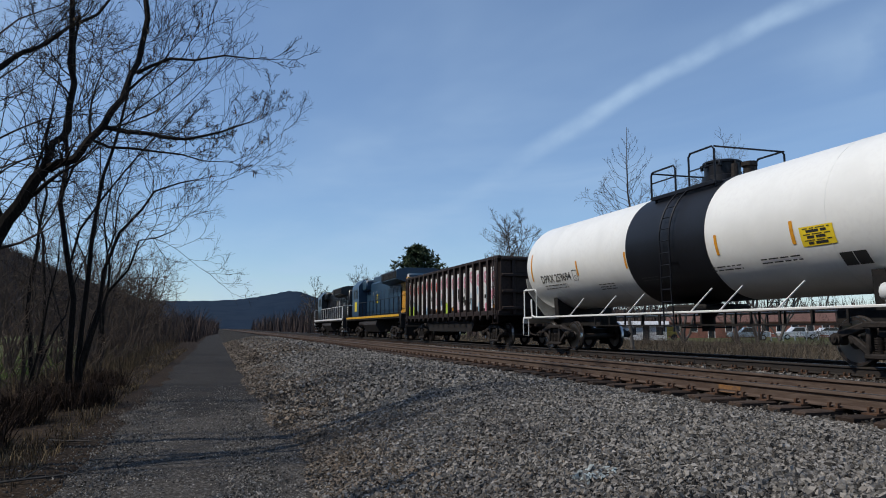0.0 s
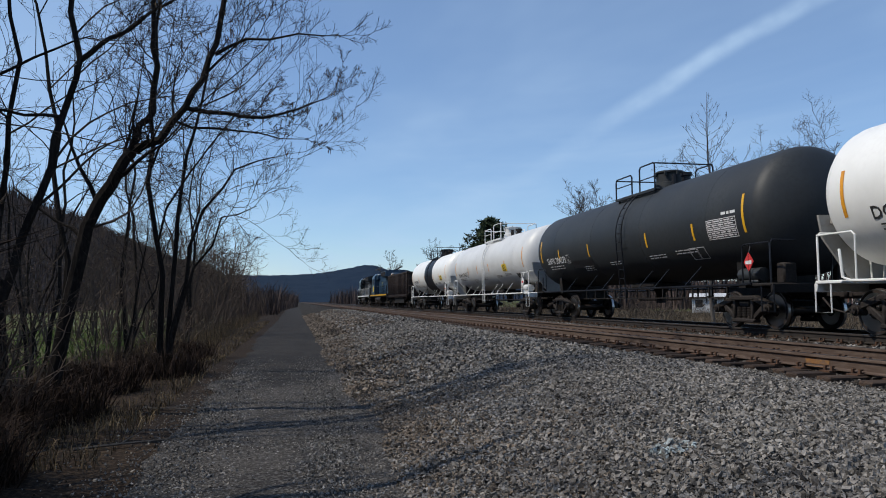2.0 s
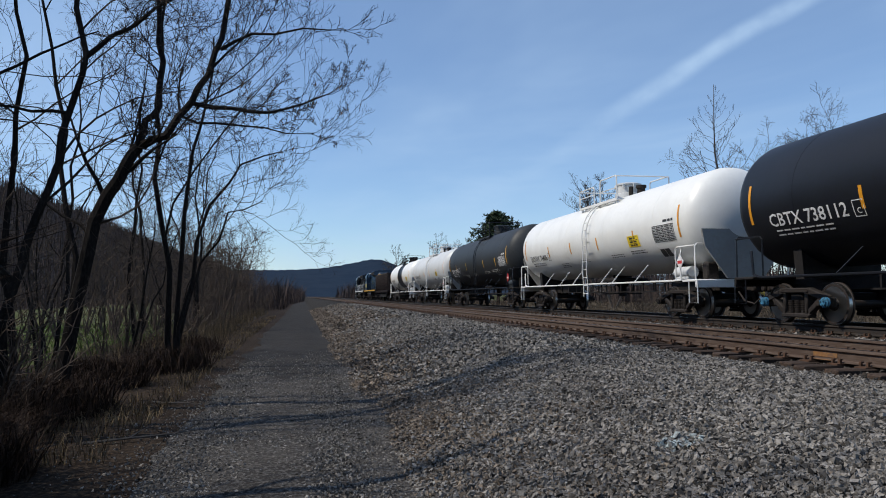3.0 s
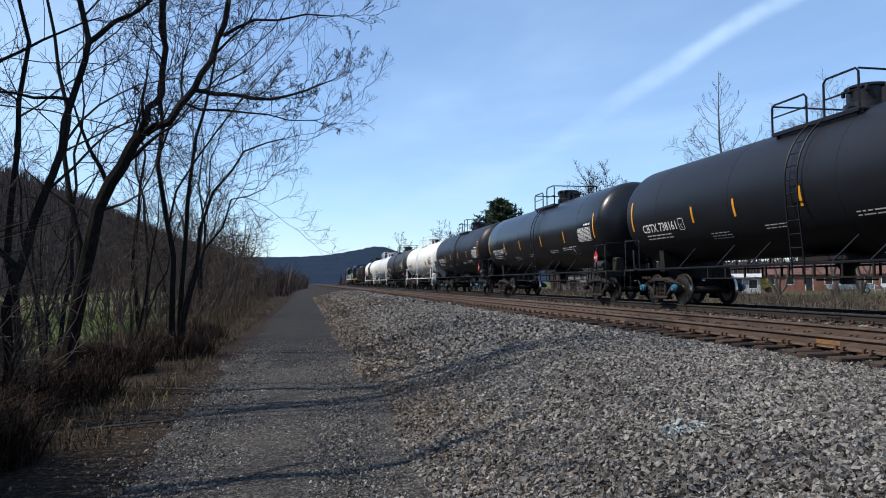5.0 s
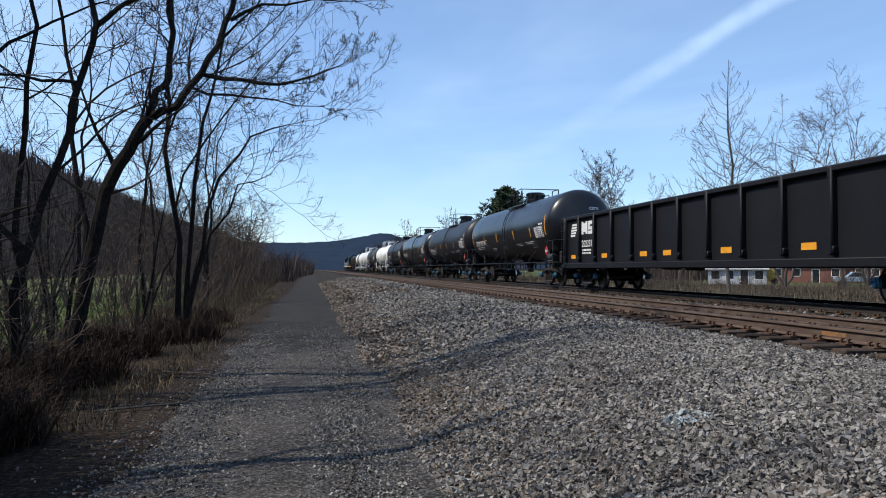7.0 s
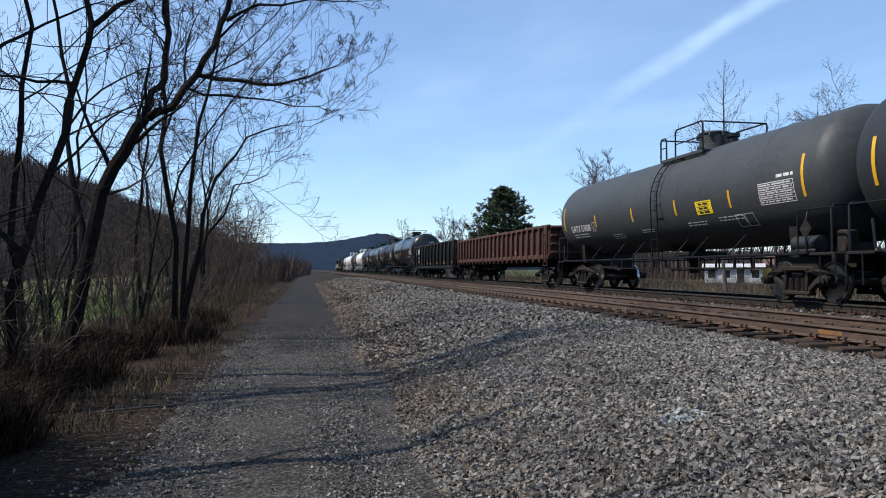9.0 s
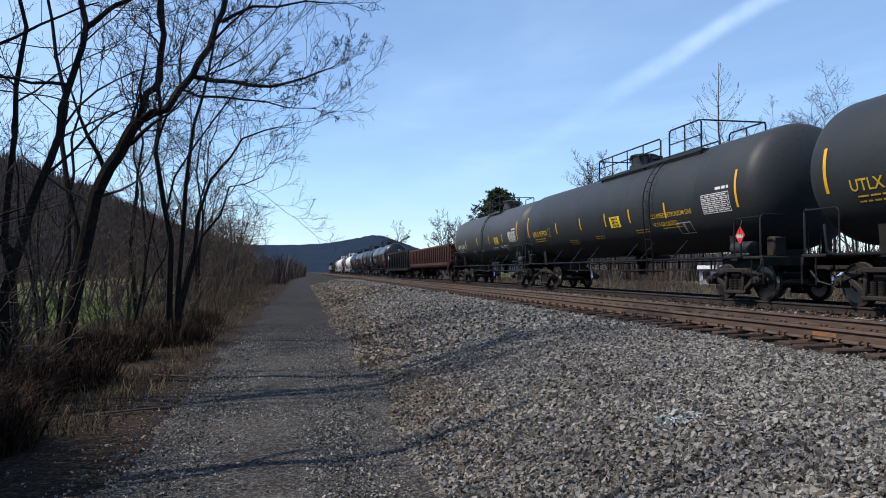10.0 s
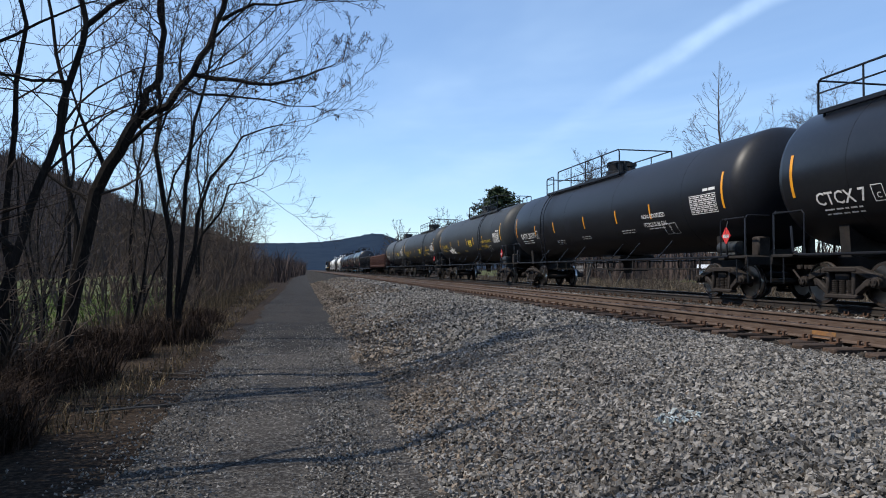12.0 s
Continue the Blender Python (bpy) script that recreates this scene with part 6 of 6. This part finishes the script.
def house(x, y, turn, w, d, h, wall, roof, label, name="house", roof_h=1.4, windows=4, door=True):
    hs_ = empty(name, pose(x, y, ground_z(x, y) - 0.05, 0, 0, turn), label, name)
    m = Mesh()
    m.prism([(-w / 2, 0), (w / 2, 0), (w / 2, h), (0, h + roof_h * 0.96), (-w / 2, h)] if d > w else [(-d / 2, 0), (d / 2, 0), (d / 2, h), (0, h + roof_h * 0.96), (-d / 2, h)],
            -max(w, d) / 2, max(w, d) / 2, "xz" if d > w else "yz")
    part("wall", m, wall, hs_)
    s = min(w, d) / 2 + 0.35
    L2 = max(w, d) / 2 + 0.35
    m = Mesh()
    for e in (-1, 1):
        prof = [(e * s, h - 0.25), (e * s, h - 0.10), (0, h + roof_h + 0.12), (0, h + roof_h - 0.03)]
        m.prism(prof, -L2, L2, "xz" if d > w else "yz")
    part("roof", m, roof, hs_)
    side = -min(w, d) / 2
    for k in range(windows):
        u = -max(w, d) / 2 + max(w, d) * (k + 0.5) / windows
        win = Mesh()
        fr = Mesh()
        if door and k == windows // 2:
            c, sz = 1.05, (0.95, 2.05)
        else:
            c, sz = h * 0.58, (1.0, 1.1)
        if d > w:
            win.box((side - 0.02, u, c), (0.05, sz[0], sz[1]), 0.01)
            fr.box((side - 0.01, u, c), (0.05, sz[0] + 0.2, sz[1] + 0.2), 0.02)
        else:
            win.box((u, side - 0.02, c), (sz[0], 0.05, sz[1]), 0.01)
            fr.box((u, side - 0.01, c), (sz[0] + 0.2, 0.05, sz[1] + 0.2), 0.02)
        wd = part("window" if sz[1] < 2 else "door", fr, M["trim"], hs_)
        part("pane", win, M["window"], wd)
    return hs_


house(58.8, 92.5, -33, 7.5, 2.8, 2.3, M["siding_white"], M["siding_white"], "white mobile home standing in the yard", "mobile_home", roof_h=0.35, windows=4)
house(96.0, 104.0, -45, 14.0, 8.0, 2.8, M["brick_red"], M["shingle_red"], "low brick house with a brown roof", roof_h=1.5, windows=6)
house(80.0, 106.0, -40, 11.0, 7.0, 2.8, M["brick_red"], M["shingle_red"], "brick house with a reddish roof", roof_h=1.6)
house(112.0, 98.0, -50, 14.0, 8.0, 3.0, M["siding_tan"], M["shingle"], "tan house with a grey shingled roof", roof_h=1.8, windows=5)
house(39.3, 102.5, -20, 3.0, 2.6, 1.9, M["siding_tan"], M["shingle"], "small tan wooden shed", "shed", roof_h=0.6, windows=1, door=True)


def vehicle(x, y, turn, paint, label, pickup=True, name="pickup_truck"):
    v = empty(name, pose(x, y, ground_z(x, y), 0, 0, turn), label, "truck" if pickup else "car", "parked vehicles")
    m = Mesh()
    m.prism([(-2.7, 0.5), (2.6, 0.5), (2.7, 0.75), (2.6, 1.05), (1.2, 1.12), (-2.7, 1.12)], -0.92, 0.92, "yz")
    body = part("body", m, paint, v)
    m = Mesh()
    top = [(1.25, 1.1), (0.55, 1.75), (-0.85, 1.78), (-1.0, 1.1)] if pickup else [(1.2, 1.1), (0.4, 1.62), (-1.6, 1.6), (-2.3, 1.1)]
    m.prism(top, -0.80, 0.80, "yz")
    part("cab", m, paint, v)
    m = Mesh()
    ins = [(a * 0.86 + (0.02 if pickup else -0.1), 1.14 + (b - 1.1) * 0.82) for a, b in top]
    for s in (-1, 1):
        m.prism(ins, s * 0.805, s * 0.812, "yz")
    part("side_window", m, M["window"], v)
    for sx in (-0.85, 0.85):
        for sy in (-1.7, 1.75):
            m = Mesh()
            m.lathe([(-0.11, 0.25), (-0.11, 0.36), (-0.08, 0.38), (0.08, 0.38), (0.11, 0.36), (0.11, 0.25)], axis="x", n=16)
            wl = part("wheel", m, M["tyre"], v, at=pose(sx, sy, 0.38))
            m = Mesh()
            m.lathe([(-0.115, 0.05), (-0.115, 0.24), (0.115, 0.24), (0.115, 0.05)], axis="x", n=12)
            part("rim", m, M["tread"], wl)
    return v


vehicle(69.5, 82.6, 60, M["car_blue"], "pale blue pickup truck parked by the houses")
vehicle(79.0, 84.0, 70, M["car_white"], "white pickup truck parked by the houses")
vehicle(90.0, 90.0, 75, M["car_white"], "white car parked by the houses", False, "car")

# a yellow machine in the yard
mach = empty("yellow_machine", pose(62.8, 91.5, ground_z(62.8, 91.5), 0, 0, 60), "yellow work machine standing in the yard", "machine")
m = Mesh()
m.box((0, 0, 0.9), (1.5, 2.6, 0.8), 0.12)
m.box((0, -0.3, 1.7), (1.2, 1.2, 0.9), 0.1)
part("body", m, M["machine_yellow"], mach)
for sx in (-0.75, 0.75):
    for sy in (-0.9, 0.9):
        m = Mesh()
        m.lathe([(-0.14, 0.2), (-0.14, 0.42), (0.14, 0.42), (0.14, 0.2)], axis="x", n=14)
        part("wheel", m, M["tyre"], mach, at=pose(sx, sy, 0.42))

# a rail fence in front of the houses
fence = empty("fence", pose(0, 0, 0), "low pale rail fence before the houses", "fence")
pts = [(70.0 + 2.2 * k, 79.0 + 0.25 * k) for k in range(8)]
for a, b in zip(pts, pts[1:]):
    m = Mesh()
    m.box((a[0], a[1], ground_z(*a) + 0.55), (0.11, 0.11, 1.2), 0.01)
    part("post", m, M["siding_white"], fence)
    for z in (0.45, 0.95):
        m = Mesh()
        m.tube([(a[0], a[1], ground_z(*a) + z), (b[0], b[1], ground_z(*b) + z)], 0.05, 5)
        part("fence_rail", m, M["siding_white"], fence)
# a pale-barked trunk near the fence
far_tree(47.0, 57.5, 10.5, 91, 0.3, 0.16, "grey_bark", "pale-barked bare tree by the fence", stems=2, level=2)


# ---- small marks by the near rail ----
m = Mesh()
m.box((X_NEAR - 0.755 - 0.0125, 8.55, RAIL - 0.10), (0.006, 0.45, 0.06), 0.002)
m.box((X_NEAR - 0.755 - 0.060, 8.55, RAIL - 0.160), (0.05, 0.35, 0.006), 0.002)
part("paint_mark", m, material("orange_rail_paint", (0.20, 0.09, 0.03), 0.8, alt=(0.11, 0.07, 0.05), scale=5, alt2=(0.26, 0.13, 0.03), scale2=24), tracks[0], "orange paint mark on the rail's web")
tagged(stones("painted_stones", 60, 2.71, 3.01, 5.06, 5.34, 0.026, lambda x, y: bed_z(x, y) + 0.02, rng, material("pale_spray_paint", (0.34, 0.40, 0.41), 0.8, alt=(0.11, 0.11, 0.11), scale=20, lo=0.4, hi=0.6)), "ballast stones sprayed with pale paint", "painted stones", kind="stuff")


# ---- ties, plates and spikes, last ----
def tie_data(k):
    rg = random.Random(k)
    m = Mesh()
    m.box((0, 0, 0), (2.62 + rg.uniform(-0.06, 0.06), 0.225 + rg.uniform(-0.01, 0.012), 0.17), 0.018)
    m.v = [(x + rg.uniform(-0.012, 0.012), y + rg.uniform(-0.01, 0.01), z + rg.uniform(-0.006, 0.006)) for x, y, z in m.v]
    return m.data("tie", [M["tie"]], 0.5)


def plate_data():
    m = Mesh()
    m.box((0, 0, 0), (0.36, 0.19, 0.022))
    for sx, sy in ((-0.11, 0.06), (0.11, -0.06), (-0.11, -0.06), (0.11, 0.06)):
        m.box((sx, sy, 0.035), (0.03, 0.03, 0.05))
        m.box((sx * 0.9, sy, 0.06), (0.045, 0.035, 0.018))
    return m.data("tie_plate", [M["plate"]], 0)


def lay_ties():
    kinds = [tie_data(k) for k in range(6)]
    plate = plate_data()
    rg = random.Random(8)
    zt = RAIL - 0.178 - 0.022 - 0.085
    for tr, cx, near in ((tracks[0], X_NEAR, 210), (tracks[1], X_TRAIN, 120)):
        far = Mesh()
        for k in range(-6, 620):
            y = 2.0 + k * 0.52 + rg.uniform(-0.04, 0.04)
            turn = rg.uniform(-1.6, 1.6)
            off = rg.uniform(-0.06, 0.06)
            if k < near:
                part("tie", kinds[rg.randrange(6)], None, tr, at=pose(cx + off, y, zt, 0, 0, turn))
                for sx in (-0.755, 0.755):
                    part("tie_plate", plate, None, tr, at=pose(cx + sx, y, zt + 0.085 + 0.008))
            else:
                far.box((cx + off, y, zt), (2.62, 0.225, 0.17))
        tagged(part("ties_beyond", far, M["tie"], tr), kind="stuff")


lay_ties()


def motions():
    """The train runs forward at an even pace; its wheels roll."""
    for car in TRAIN:
        x, y, z = car.matrix_basis.translation
        walk(car, [(t, pose(x, y + SPEED * t, z)) for t in range(0, 13)])
    step = math.degrees(SPEED / FPS / WHEEL_R)
    for w, (x, y, z) in WHEELS:
        walk(w, [(k / FPS, pose(x, y, z, -step * k)) for k in range(0, 361)])


SPEED = 21.2
motions()
